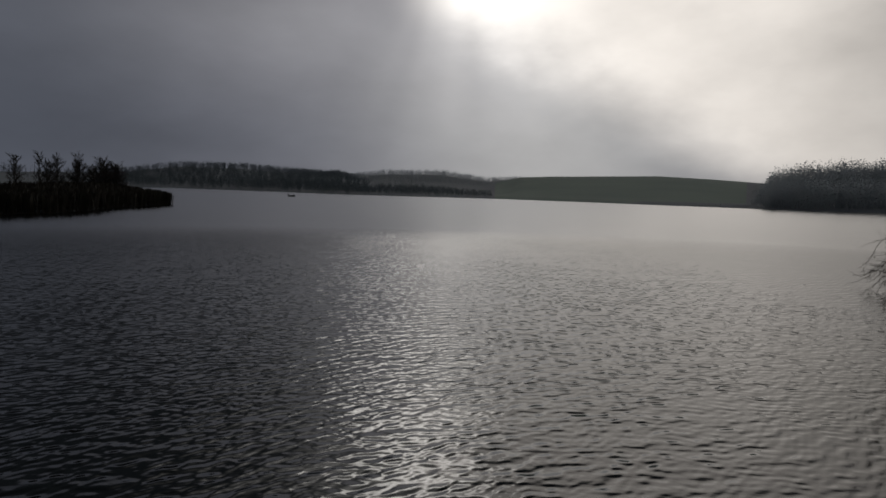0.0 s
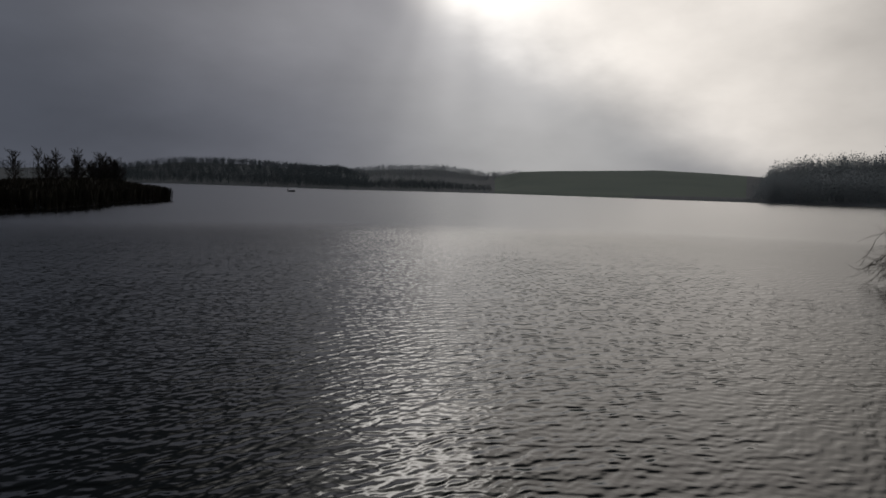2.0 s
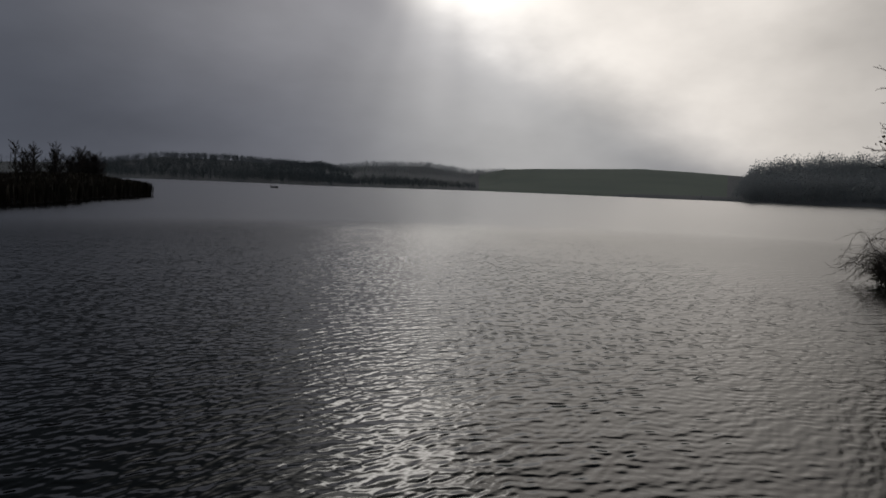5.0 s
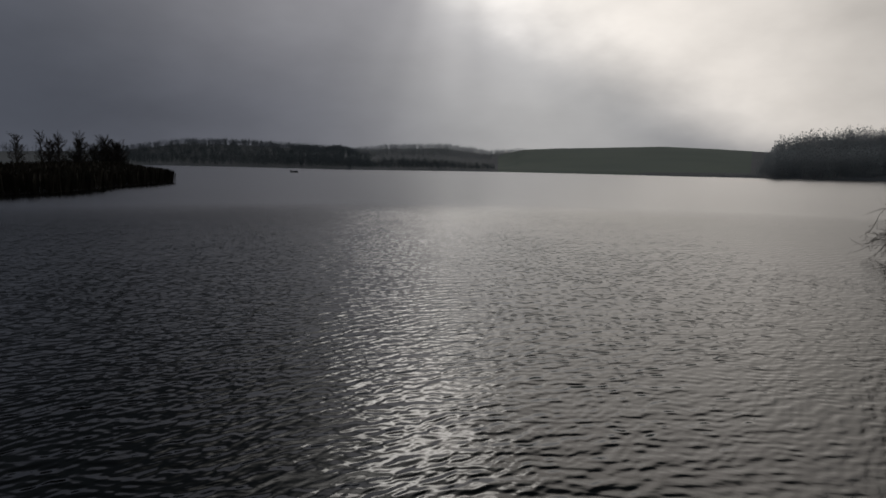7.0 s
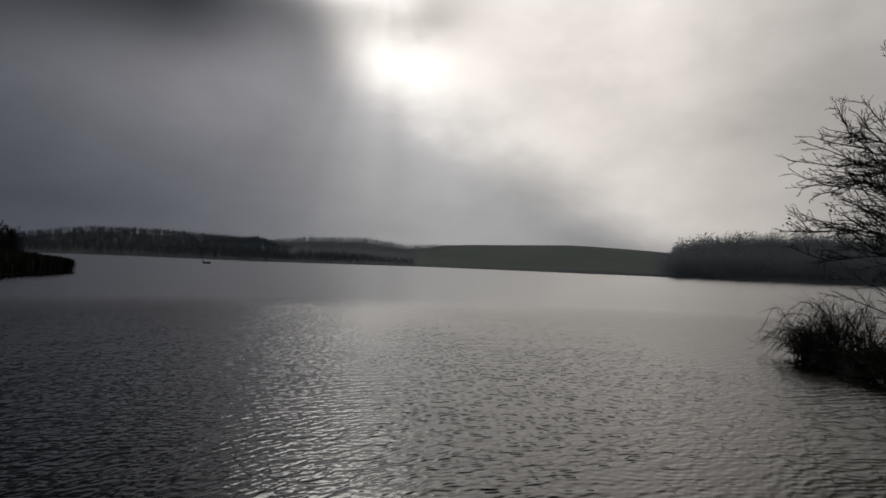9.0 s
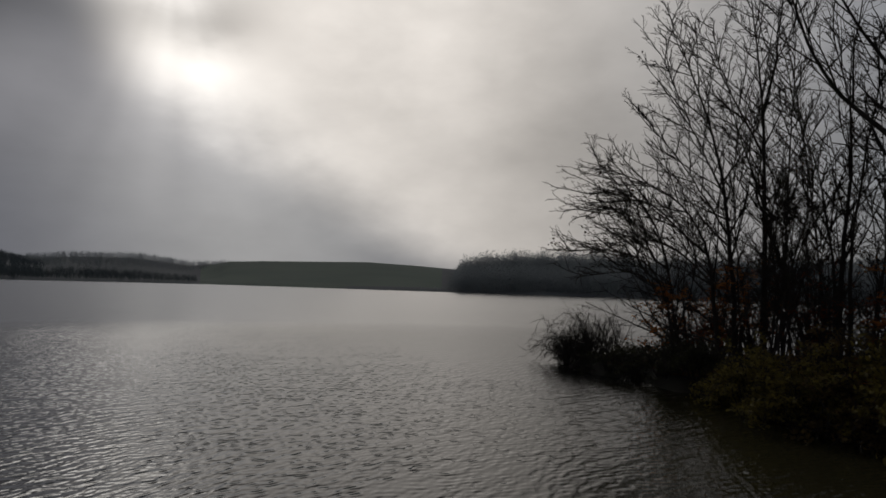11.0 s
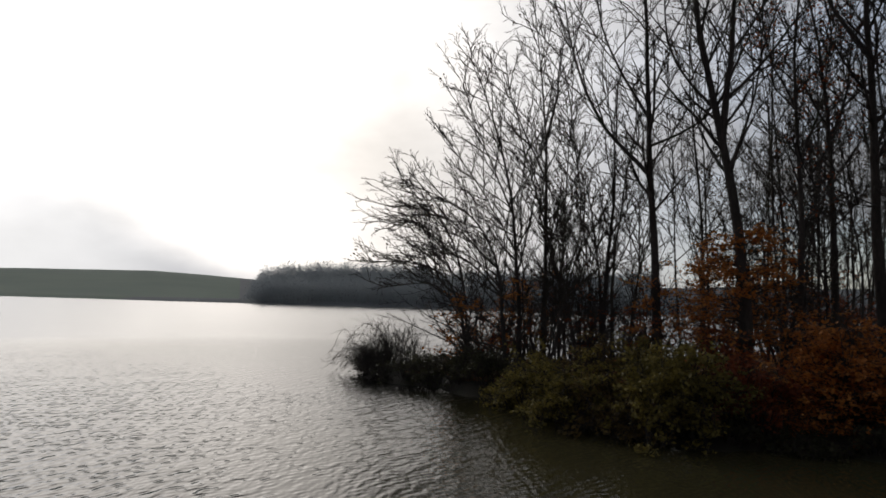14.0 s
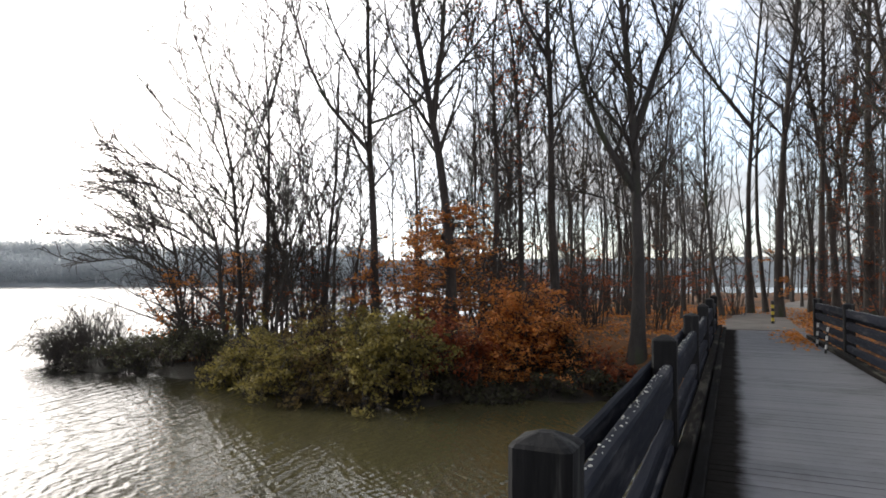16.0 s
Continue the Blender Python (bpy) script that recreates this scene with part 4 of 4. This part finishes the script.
wood_tree(-3.3, 30.0, "thick", 35, 2.2, 0.35, [(0.25, 0.0, 0.0, -0.98, 19.53, 0.09, 0.07), (0.09, -0.36, 7.69, -1.77, 16.93, -0.34, -0.0)])
wood_tree(-6.2, 31.0, "tall", 36, 2.2, 0.35, [(0.2, 0.0, 0.0, -0.03, 19.59, -0.15, 0.01), (0.07, -0.05, 7.23, 0.91, 16.99, 0.4, 0.09)])
wood_tree(-7.2, 32.0, "tall", 39, 2.2, 0.35, [(0.22, 0.0, 0.0, 1.42, 16.34, -0.25, -0.14), (0.19, -0.06, 3.41, -1.69, 17.68, -0.22, -0.02)])
wood_tree(-9.4, 29.0, "rustwall", 41, 2.0, 0.4, [(0.28, 0.0, 0.0, -0.42, 17.78, 0.23, -0.02)])
wood_tree(-11.7, 26.0, "tall", 42, 2.2, 0.4, [(0.24, 0.0, 0.0, 1.63, 15.22, -0.26, -0.13)])


def any_stem(rng, tall, r, lean):
    """A stem of a thin wood tree with a lean and a gentle bend of its own."""
    return (r, 0.0, 0.0, rng.uniform(-lean, lean), tall, rng.uniform(-0.35, 0.35) * lean, rng.uniform(-0.2, 0.2) * lean)


def build_thicket():
    """Thin trees deeper in the wood: a few kinds, repeated at other turns and places."""
    rng = random.Random(77)
    kinds = []
    for i in range(10):
        tall, r = (13, 15, 16, 10, 14, 8, 15, 9, 12, 14)[i], (0.06, 0.075, 0.095, 0.05, 0.08, 0.045, 0.085, 0.045, 0.06, 0.07)[i]
        stems = [any_stem(rng, tall, r, 1.5)]
        if i % 2:
            a = stems[0]
            h = 0.30 * tall
            stems.append((r * 0.6, a[3] * 0.30 + a[5] * 0.8, h, a[3] * 0.3 + rng.choice((-1, 1)) * rng.uniform(1.0, 2.0), tall * 0.85, rng.uniform(-0.3, 0.3), 0.0))
        tree = build_tree(polar(4.0 + 2.6 * i, 27.0 + 1.6 * i), stems, 500 + i, 2.1, 0.14, "thin bare tree in the wood behind the bank", "thin trees in the wood", 0.75, rise=0.6, fine=False, leaves=(80, 260, 520)[i % 3], leaf_surface=LEAF_DEAD, thin=0.95)
        if i in (3, 7):
            copper_sprays(np.random.default_rng(520 + i), tree, 0.8, 3.2, 1.4, 700, LEAF_RUST, 0.0)
        kinds.append(tree)
    for i in range(92):
        for _ in range(80):
            az, dist = (rng.uniform(-15, 33), rng.uniform(21.5, 46)) if i < 70 else (rng.uniform(-14, 6), rng.uniform(28, 46))
            x, y = polar(az, dist)
            if inside(SPIT, np.array([x]), np.array([y]))[0] > 0.8 and abs(x - 1.2) > 1.9:
                break
        copy_thing(rng.choice(kinds), pose(x, y, on_ground(x, y) - 0.12, 0, 0, rng.uniform(0, 360)))


def build_understorey():
    """Young thin trees standing close together at the lake end of the spit."""
    rng = random.Random(79)
    kinds = []
    for i in range(4):
        tall = (6.0, 7.5, 5.0, 8.5)[i]
        kinds.append(build_tree(polar(36.5 + 2.3 * i, 20.2 + 0.9 * i), [any_stem(rng, tall, 0.05, 1.4), any_stem(rng, tall * 0.8, 0.035, 1.8)], 540 + i, 1.7, 0.15, "thin young tree among the trunks on the spit", "young trees on the spit", 1.0, out=0.15, rise=0.6, leaves=60))
    for i in range(20):
        for _ in range(80):
            x, y = polar(rng.uniform(16, 46), rng.uniform(18.8, 25.0))
            if inside(SPIT, np.array([x]), np.array([y]))[0] > 1.0:
                break
        copy_thing(rng.choice(kinds), pose(x, y, on_ground(x, y) - 0.12, 0, 0, rng.uniform(0, 360)))


def build_deep_wood():
    """Trees far back on the spit, and the brushwood between the trunks."""
    rng = random.Random(78)
    kinds = [build_tree(polar(8.0 - 6 * i, 52.0 + 3 * i), [any_stem(rng, 12 + 2 * i, 0.09 + 0.03 * i, 1.6)], 560 + i, 2.8, 0.15, "bare tree deep in the wood", "trees deep in the wood", 0.6, fine=False, thin=1.4) for i in range(4)]
    for i in range(64):
        for _ in range(80):
            az, dist = rng.uniform(-19, 17), rng.uniform(44, 92)
            x, y = polar(az, dist)
            if inside(SPIT, np.array([x]), np.array([y]))[0] > 1.0:
                break
        copy_thing(rng.choice(kinds), pose(x, y, on_ground(x, y) - 0.12, 0, 0, rng.uniform(0, 360)))
    brush = [build_shrub(*polar(18.0 - 9 * i, 27.0 + 2 * i), 1.7, 1.9 + 0.5 * i, LEAF_RUST, 300, 570 + i, "thin bare brushwood between the trunks with a few brown leaves", stems=22, droop=0.1, group="brushwood in the wood") for i in range(3)]
    for i in range(60):
        for _ in range(80):
            az, dist = (rng.uniform(-16, 33), rng.uniform(21, 56)) if i < 44 else (rng.uniform(25, 46), rng.uniform(19.5, 24.5))
            x, y = polar(az, dist)
            if inside(SPIT, np.array([x]), np.array([y]))[0] > 1.2 and abs(x - 1.4) > 3.2:
                break
        copy_thing(rng.choice(brush), pose(x, y, on_ground(x, y) - 0.08, 0, 0, rng.uniform(0, 360)))


build_thicket()
build_understorey()


# ---------------------------------------------------------------- shrubs
def build_shrub(x, y, wide, tall, surface, count, seed, label, stems=30, leaf=0.045, droop=0.25, group="shrubs on the bank", clump=11, bare=0.15):
    """A many-stemmed shrub: arching stems with side twigs, and leaves in small clusters along them; bare: the share of shoots that have lost theirs."""
    rng = np.random.default_rng(seed)
    z = on_ground(x, y)
    ob = thing("shrub", label, "shrub", (x, y, z - 0.08), group=group)
    wood, leaves = Shape(), Shape()
    q = rng.uniform(0, 6.283, stems)
    s = np.sqrt(rng.random(stems))
    ray = np.stack([np.cos(q), np.sin(q)], 1)
    root = ray * (wide * 0.3 * rng.random(stems))[:, None]
    high = tall * rng.uniform(0.62, 1.12, stems) * (1 - 0.45 * s ** 2.5)
    t = np.linspace(0, 1, 8)
    lines = np.zeros((stems, 8, 3))
    lines[:, :, :2] = root[:, None] + (ray * (wide * s)[:, None] - root)[:, None] * (t ** 1.25)[None, :, None]
    lines[:, :, 2] = high[:, None] * np.sin(t[None] * (1.57 + droop * s[:, None]))
    lines[:, 1:] += rng.normal(0, 0.035, (stems, 7, 3))
    radii = taper(np.full(stems, 0.018), np.full(stems, 0.005), 7)
    wood.tubes(lines, radii, 4)
    p, d, long, r = shoots(rng, lines, radii, 9, 0.25, (30, 75), 0.30)
    twigs = crooked(rng, p, d, np.minimum(long, 0.8), 4, 0.16, 0.03)
    wood.tubes(twigs, taper(np.full(len(p), 0.006), np.full(len(p), 0.003), 4), 3)
    part("framework", wood, TWIG, ob)
    if count:
        keep = twigs[rng.random(len(twigs)) > bare]
        n = max(1, count // clump)
        a, f = rng.integers(0, len(keep), n), rng.uniform(0.6, 3.99, n)
        k = f.astype(int)
        hold = keep[a, k] * (1 - (f - k))[:, None] + keep[a, k + 1] * (f - k)[:, None]
        c = np.repeat(hold, clump, 0) + rng.normal(0, 1, (n * clump, 3)) * (0.075, 0.075, 0.05)
        leaves.leaves(c, leaf, leaf * 0.62, rng, 0.45)
        part("foliage", leaves, surface, ob)["kind"] = "stuff"
    return ob


OLIVE = "dense shrub with olive and yellow autumn leaves overhanging the water"
build_shrub(*polar(43.0, 17.4), 1.05, 1.05, LEAF_OLIVE, 2300, 1, OLIVE, droop=1.15)
build_shrub(*polar(40.6, 16.1), 1.25, 1.55, LEAF_OLIVE, 3600, 2, OLIVE, droop=1.15, stems=36)
build_shrub(*polar(37.4, 15.0), 1.35, 1.80, LEAF_OLIVE, 4300, 3, OLIVE, droop=1.2, stems=40)
build_shrub(*polar(34.0, 14.5), 1.25, 1.60, LEAF_BROWN, 3600, 4, "half-bare shrub with brown and olive leaves overhanging the water", droop=1.2, stems=40, bare=0.35)
build_shrub(*polar(30.8, 14.1), 1.30, 1.85, LEAF_OLIVE, 4600, 5, OLIVE, droop=1.2, stems=40, leaf=0.050)
build_shrub(*polar(27.9, 14.2), 1.10, 1.70, LEAF_OLIVE, 3400, 6, OLIVE, droop=1.15, stems=36, leaf=0.050)
build_shrub(*polar(35.4, 16.9), 1.20, 1.75, LEAF_BROWN, 1500, 7, "half-bare shrub with brown and olive leaves on the bank", bare=0.4)
build_shrub(*polar(31.6, 16.6), 1.20, 1.70, LEAF_OLIVE, 1700, 8, OLIVE, bare=0.4)
DARKER = "low dark shrub on the muddy bank at the water's edge"
build_shrub(*polar(54.4, 22.2), 0.85, 0.42, LEAF_DARK, 130, 9, DARKER, droop=1.0)
build_shrub(*polar(52.2, 21.6), 1.05, 0.62, LEAF_DARK, 420, 10, DARKER, droop=1.0)
build_shrub(*polar(50.2, 20.8), 1.15, 1.00, LEAF_DARK, 1300, 11, DARKER, droop=1.1)
build_shrub(*polar(47.6, 20.2), 1.20, 1.10, LEAF_DARK, 1500, 12, DARKER, droop=1.1)
build_shrub(*polar(45.0, 19.4), 1.15, 1.05, LEAF_DARK, 1500, 13, DARKER, droop=1.1)
build_shrub(*polar(47.0, 22.2), 1.30, 0.95, LEAF_DARK, 900, 14, DARKER)
build_shrub(*polar(50.4, 23.2), 1.20, 0.70, LEAF_DARK, 600, 15, DARKER)
build_shrub(*polar(56.0, 24.3), 0.85, 1.0, LEAF_DARK, 520, 25, DARKER, droop=1.0)
BEECH = "bright orange beech shrub on the bank"
for seed, az, dist, wide, tall, count in ((16, 17.0, 15.9, 1.55, 2.25, 6600), (17, 19.0, 16.6, 0.80, 1.75, 1700), (18, 14.4, 16.4, 0.95, 1.30, 1500)):
    shrub = build_shrub(*polar(az, dist), wide * 0.75, tall, LEAF_ORANGE, count // 3, seed, BEECH, leaf=0.042, droop=0.1)
    copper_sprays(np.random.default_rng(seed), shrub, 0.35, tall, wide * 1.15, count, LEAF_ORANGE, 0.15)
RUSTY = "rust-brown shrub with withered leaves on the bank"
build_shrub(*polar(24.6, 15.0), 1.05, 1.35, LEAF_RUST, 2600, 19, RUSTY, droop=0.9)
build_shrub(*polar(22.4, 15.1), 1.0, 1.25, LEAF_RUST, 2300, 20, RUSTY, droop=0.9)
build_shrub(*polar(25.6, 17.2), 1.10, 1.40, LEAF_RUST, 1600, 21, RUSTY)
build_shrub(*polar(13.4, 16.0), 0.42, 1.05, LEAF_DARK, 700, 22, "small dark evergreen bush beside the orange beech")
build_shrub(*polar(11.2, 16.6), 0.70, 0.60, LEAF_RUST, 900, 23, RUSTY)
build_shrub(*polar(9.6, 15.9), 0.80, 0.45, LEAF_RUST, 900, 24, RUSTY, droop=0.9)
for i, (az, dist, wide) in enumerate(((25.0, 14.3, 0.7), (21.0, 14.6, 0.7), (18.2, 14.8, 0.8), (15.2, 15.0, 0.8), (12.0, 15.3, 0.8), (8.6, 15.5, 0.7))):
    build_shrub(*polar(az, dist), wide, 0.45, LEAF_DARK, 620, 40 + i, "low dark brambles hanging over the waterline", stems=22, droop=1.1)


build_deep_wood()


def build_drooping_bush(x, y, seed, wide, tall, left):
    """A bare bush whose arching shoots hang out over the water."""
    rng = np.random.default_rng(seed)
    ob = thing("bush", "bare bush with arching shoots hanging over the water", "bush", (x, y, 0.12), group="bare bushes at the tip of the spit")
    wood, twigs = Shape(), Shape()
    n = 46
    q = rng.uniform(0, 6.283, n)
    way = np.stack([np.cos(q), np.sin(q), 0 * q], 1) + SIDE * left
    root = np.stack([rng.uniform(-0.8, 0.8, n), rng.uniform(-0.5, 0.5, n), np.full(n, -0.1)], 1)
    span, high = wide * rng.uniform(0.35, 1.0, n), tall * rng.uniform(0.35, 1.0, n)
    t = np.linspace(0, 1, 9)
    lines = root[:, None] + way[:, None] * (span[:, None] * t)[..., None] + rng.normal(0, 0.03, (n, 9, 3))
    lines[:, :, 2] += high[:, None] * np.sin(t * 2.85) + 0.04
    radii = taper(np.full(n, 0.015), np.full(n, 0.004), 8)
    wood.tubes(lines, radii, 4)
    p, d, long, _ = shoots(rng, lines, radii, 12, 0.12, (15, 45), 0.30)
    fine = crooked(rng, p, d, np.minimum(long, 0.8), 4, 0.12, -0.03)
    twigs.tubes(fine, taper(np.full(len(p), 0.0065), np.full(len(p), 0.003), 4), 3)
    part("framework", wood, TWIG, ob)
    part("crown", twigs, TWIG, ob)["kind"] = "stuff"
    s = Shape()
    s.leaves(fine[rng.integers(0, len(fine), 170), rng.integers(1, 5, 170)], 0.035, 0.02, rng)
    part("foliage", s, LEAF_DARK, ob)["kind"] = "stuff"


build_drooping_bush(*polar(54.5, 23.9), 60, 1.55, 1.6, 0.35)
build_drooping_bush(*polar(53.0, 24.4), 61, 1.8, 1.9, 0.2)
build_drooping_bush(*polar(54.9, 23.4), 62, 1.2, 1.0, 0.3)


def build_litter():
    """Fallen leaves on the bank and along the path."""
    nrng = np.random.default_rng(5)
    n = 26000
    x, y = nrng.uniform(-13, 9, n), nrng.uniform(14.5, 40, n)
    keep = (inside(SPIT, x, y) > 0.6) & ~((np.abs(x - 0.85) < 1.1) & (y < 32))
    x, y = x[keep], y[keep]
    s = Shape()
    s.leaves(np.stack([x, y, height(x, y) + 0.025], 1), 0.055, 0.038, nrng, 0.8)
    tagged(new("fallen_leaves", s.mesh("fallen_leaves", LEAF_ORANGE)), "orange and brown fallen leaves covering the ground", "leaves", kind="stuff")
    n = 420
    s = Shape()
    s.leaves(np.stack([1.75 - np.abs(nrng.normal(0, 0.28, n)), nrng.normal(19.6, 1.3, n), np.full(n, DECK + 0.02)], 1), 0.055, 0.038, nrng, 0.85)
    tagged(new("fallen_leaves", s.mesh("fallen_leaves", LEAF_ORANGE)), "pile of orange leaves blown against the railing end", "leaves", kind="stuff")


build_litter()


# ---------------------------------------------------------------- reed island
def build_reeds():
    nrng = np.random.default_rng(8)
    n = 60000
    x, y = nrng.uniform(-105, -40, n), nrng.uniform(-75, -34, n)
    d = inside(ISLAND, x, y)
    keep = (d > -0.5) & (d < 9) & (nrng.random(n) < 0.75)
    x, y = x[keep], y[keep]
    n = len(x)
    z = np.maximum(height(x, y), -0.2)
    tall = nrng.uniform(1.45, 1.9, n) * (1 + 0.10 * np.sin(0.4 * x) * np.sin(0.3 * y))
    q = nrng.uniform(0, 6.283, n)
    w = nrng.uniform(0.02, 0.05, n)
    lx, ly = nrng.normal(0, 0.18, n), nrng.normal(0, 0.18, n)
    pts = np.stack([np.stack([x - w * np.cos(q), y - w * np.sin(q), z], 1), np.stack([x + w * np.cos(q), y + w * np.sin(q), z], 1),
                    np.stack([x + lx * 0.4 + 1.6 * w * np.cos(q), y + ly * 0.4 + 1.6 * w * np.sin(q), z + tall * 0.85], 1), np.stack([x + lx, y + ly, z + tall], 1)], 1).reshape(-1, 3)
    s = Shape()
    s.verts, s.count = pts.tolist(), len(pts)
    s.faces = [(4 * i, 4 * i + 1, 4 * i + 2, 4 * i + 3) for i in range(n)]
    tagged(new("reed_bed", s.mesh("reed_bed", REED)), "dense brown reeds along the edge of a low island", "reeds", kind="stuff")


build_reeds()
ISLE = "bare trees on the reed island"
for seed, az, dist, tall, r, count, wide in ((801, 125.0, 96, 6.4, 0.09, 1, 1.6), (802, 123.7, 98, 5.6, 0.10, 2, 1.8), (803, 122.3, 100, 5.2, 0.12, 4, 2.0), (804, 120.5, 102, 5.2, 0.14, 5, 2.4),
                                            (805, 119.7, 104, 4.9, 0.12, 5, 2.2), (806, 126.4, 100, 4.8, 0.09, 2, 1.6), (807, 121.3, 108, 4.6, 0.09, 3, 2.0), (808, 124.3, 106, 4.4, 0.08, 3, 1.8)):
    pick = random.Random(seed)
    build_tree(polar(az, dist), [any_stem(pick, tall * pick.uniform(0.8, 1.05), r * (1 if k == 0 else 0.7), 0.5 if count == 1 else 1.6) for k in range(count)], seed, wide, 0.2, "bare tree rising from the reed island" if count < 3 else "broad many-stemmed bare tree rising from the reed island",
               ISLE, 2.4, fine=True, thin=2.6, lift=0.02)


# ---------------------------------------------------------------- far woods
def far_tree(s, rng, nrng, x, y, z, tall, sticks):
    base = np.array((x, y, z - 0.5))
    top = base + (rng.gauss(0, 0.4), rng.gauss(0, 0.4), tall)
    s.tubes(np.stack([base, base * 0.4 + top * 0.6, top])[None], np.array([[0.12, 0.08, 0.02]]), 3)
    wide = tall * rng.uniform(0.28, 0.42)
    n = sticks
    u = nrng.normal(size=(n, 3))
    u /= np.linalg.norm(u, axis=1, keepdims=True)
    c = np.array((x, y, z + tall * 0.52)) + u * np.array((wide, wide, tall * 0.50)) * nrng.uniform(0.30, 1.0, (n, 1))
    s.leaves(c, 0.024 * tall + 0.10, 0.013 * tall + 0.04, nrng, 0.1)


def build_far_wood(name_label, az0, az1, r0, r1, count, tall0, tall1, sticks, seed, rise=0.25, surface=None):
    rng, nrng = random.Random(seed), np.random.default_rng(seed)
    s = Shape()
    az, r = nrng.uniform(az0, az1, count), nrng.uniform(r0, r1, count)
    x, y = -np.sin(np.radians(az)) * r, np.cos(np.radians(az)) * r
    z = height(x, y)
    tall = nrng.uniform(tall0, tall1, count) * np.minimum(1.0, 0.3 + rise * np.minimum(az - az0, az1 - az))
    for i in np.flatnonzero(z > 0.25):
        far_tree(s, rng, nrng, x[i], y[i], z[i], tall[i], sticks)
    tagged(new("far_wood", s.mesh("far_wood", surface or HAZED_TWIG)), name_label, "wood", kind="stuff")


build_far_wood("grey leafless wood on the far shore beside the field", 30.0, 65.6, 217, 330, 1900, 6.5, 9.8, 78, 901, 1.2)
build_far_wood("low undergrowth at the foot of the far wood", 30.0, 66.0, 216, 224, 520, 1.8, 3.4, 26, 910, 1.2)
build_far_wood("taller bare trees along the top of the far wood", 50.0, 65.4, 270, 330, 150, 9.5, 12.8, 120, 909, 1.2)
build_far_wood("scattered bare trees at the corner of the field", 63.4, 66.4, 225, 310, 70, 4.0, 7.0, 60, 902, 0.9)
build_far_wood("dark wooded ridge beyond the lake", 99.0, 121.5, 290, 600, 3600, 4.6, 6.0, 46, 903, 0.25, HAZED_DARK_TWIG)
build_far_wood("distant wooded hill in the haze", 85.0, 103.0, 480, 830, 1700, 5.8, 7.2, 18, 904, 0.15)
build_far_wood("belt of trees along the far shore", 88.0, 104.0, 276, 400, 1100, 2.8, 4.4, 22, 905, 0.10, HAZED_DARK_TWIG)
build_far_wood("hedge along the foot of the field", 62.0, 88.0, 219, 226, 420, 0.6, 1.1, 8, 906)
build_far_wood("trees on the far shore behind the island", 116.0, 140.0, 430, 560, 350, 5, 8, 12, 907, 0.25, HAZED_DARK_TWIG)
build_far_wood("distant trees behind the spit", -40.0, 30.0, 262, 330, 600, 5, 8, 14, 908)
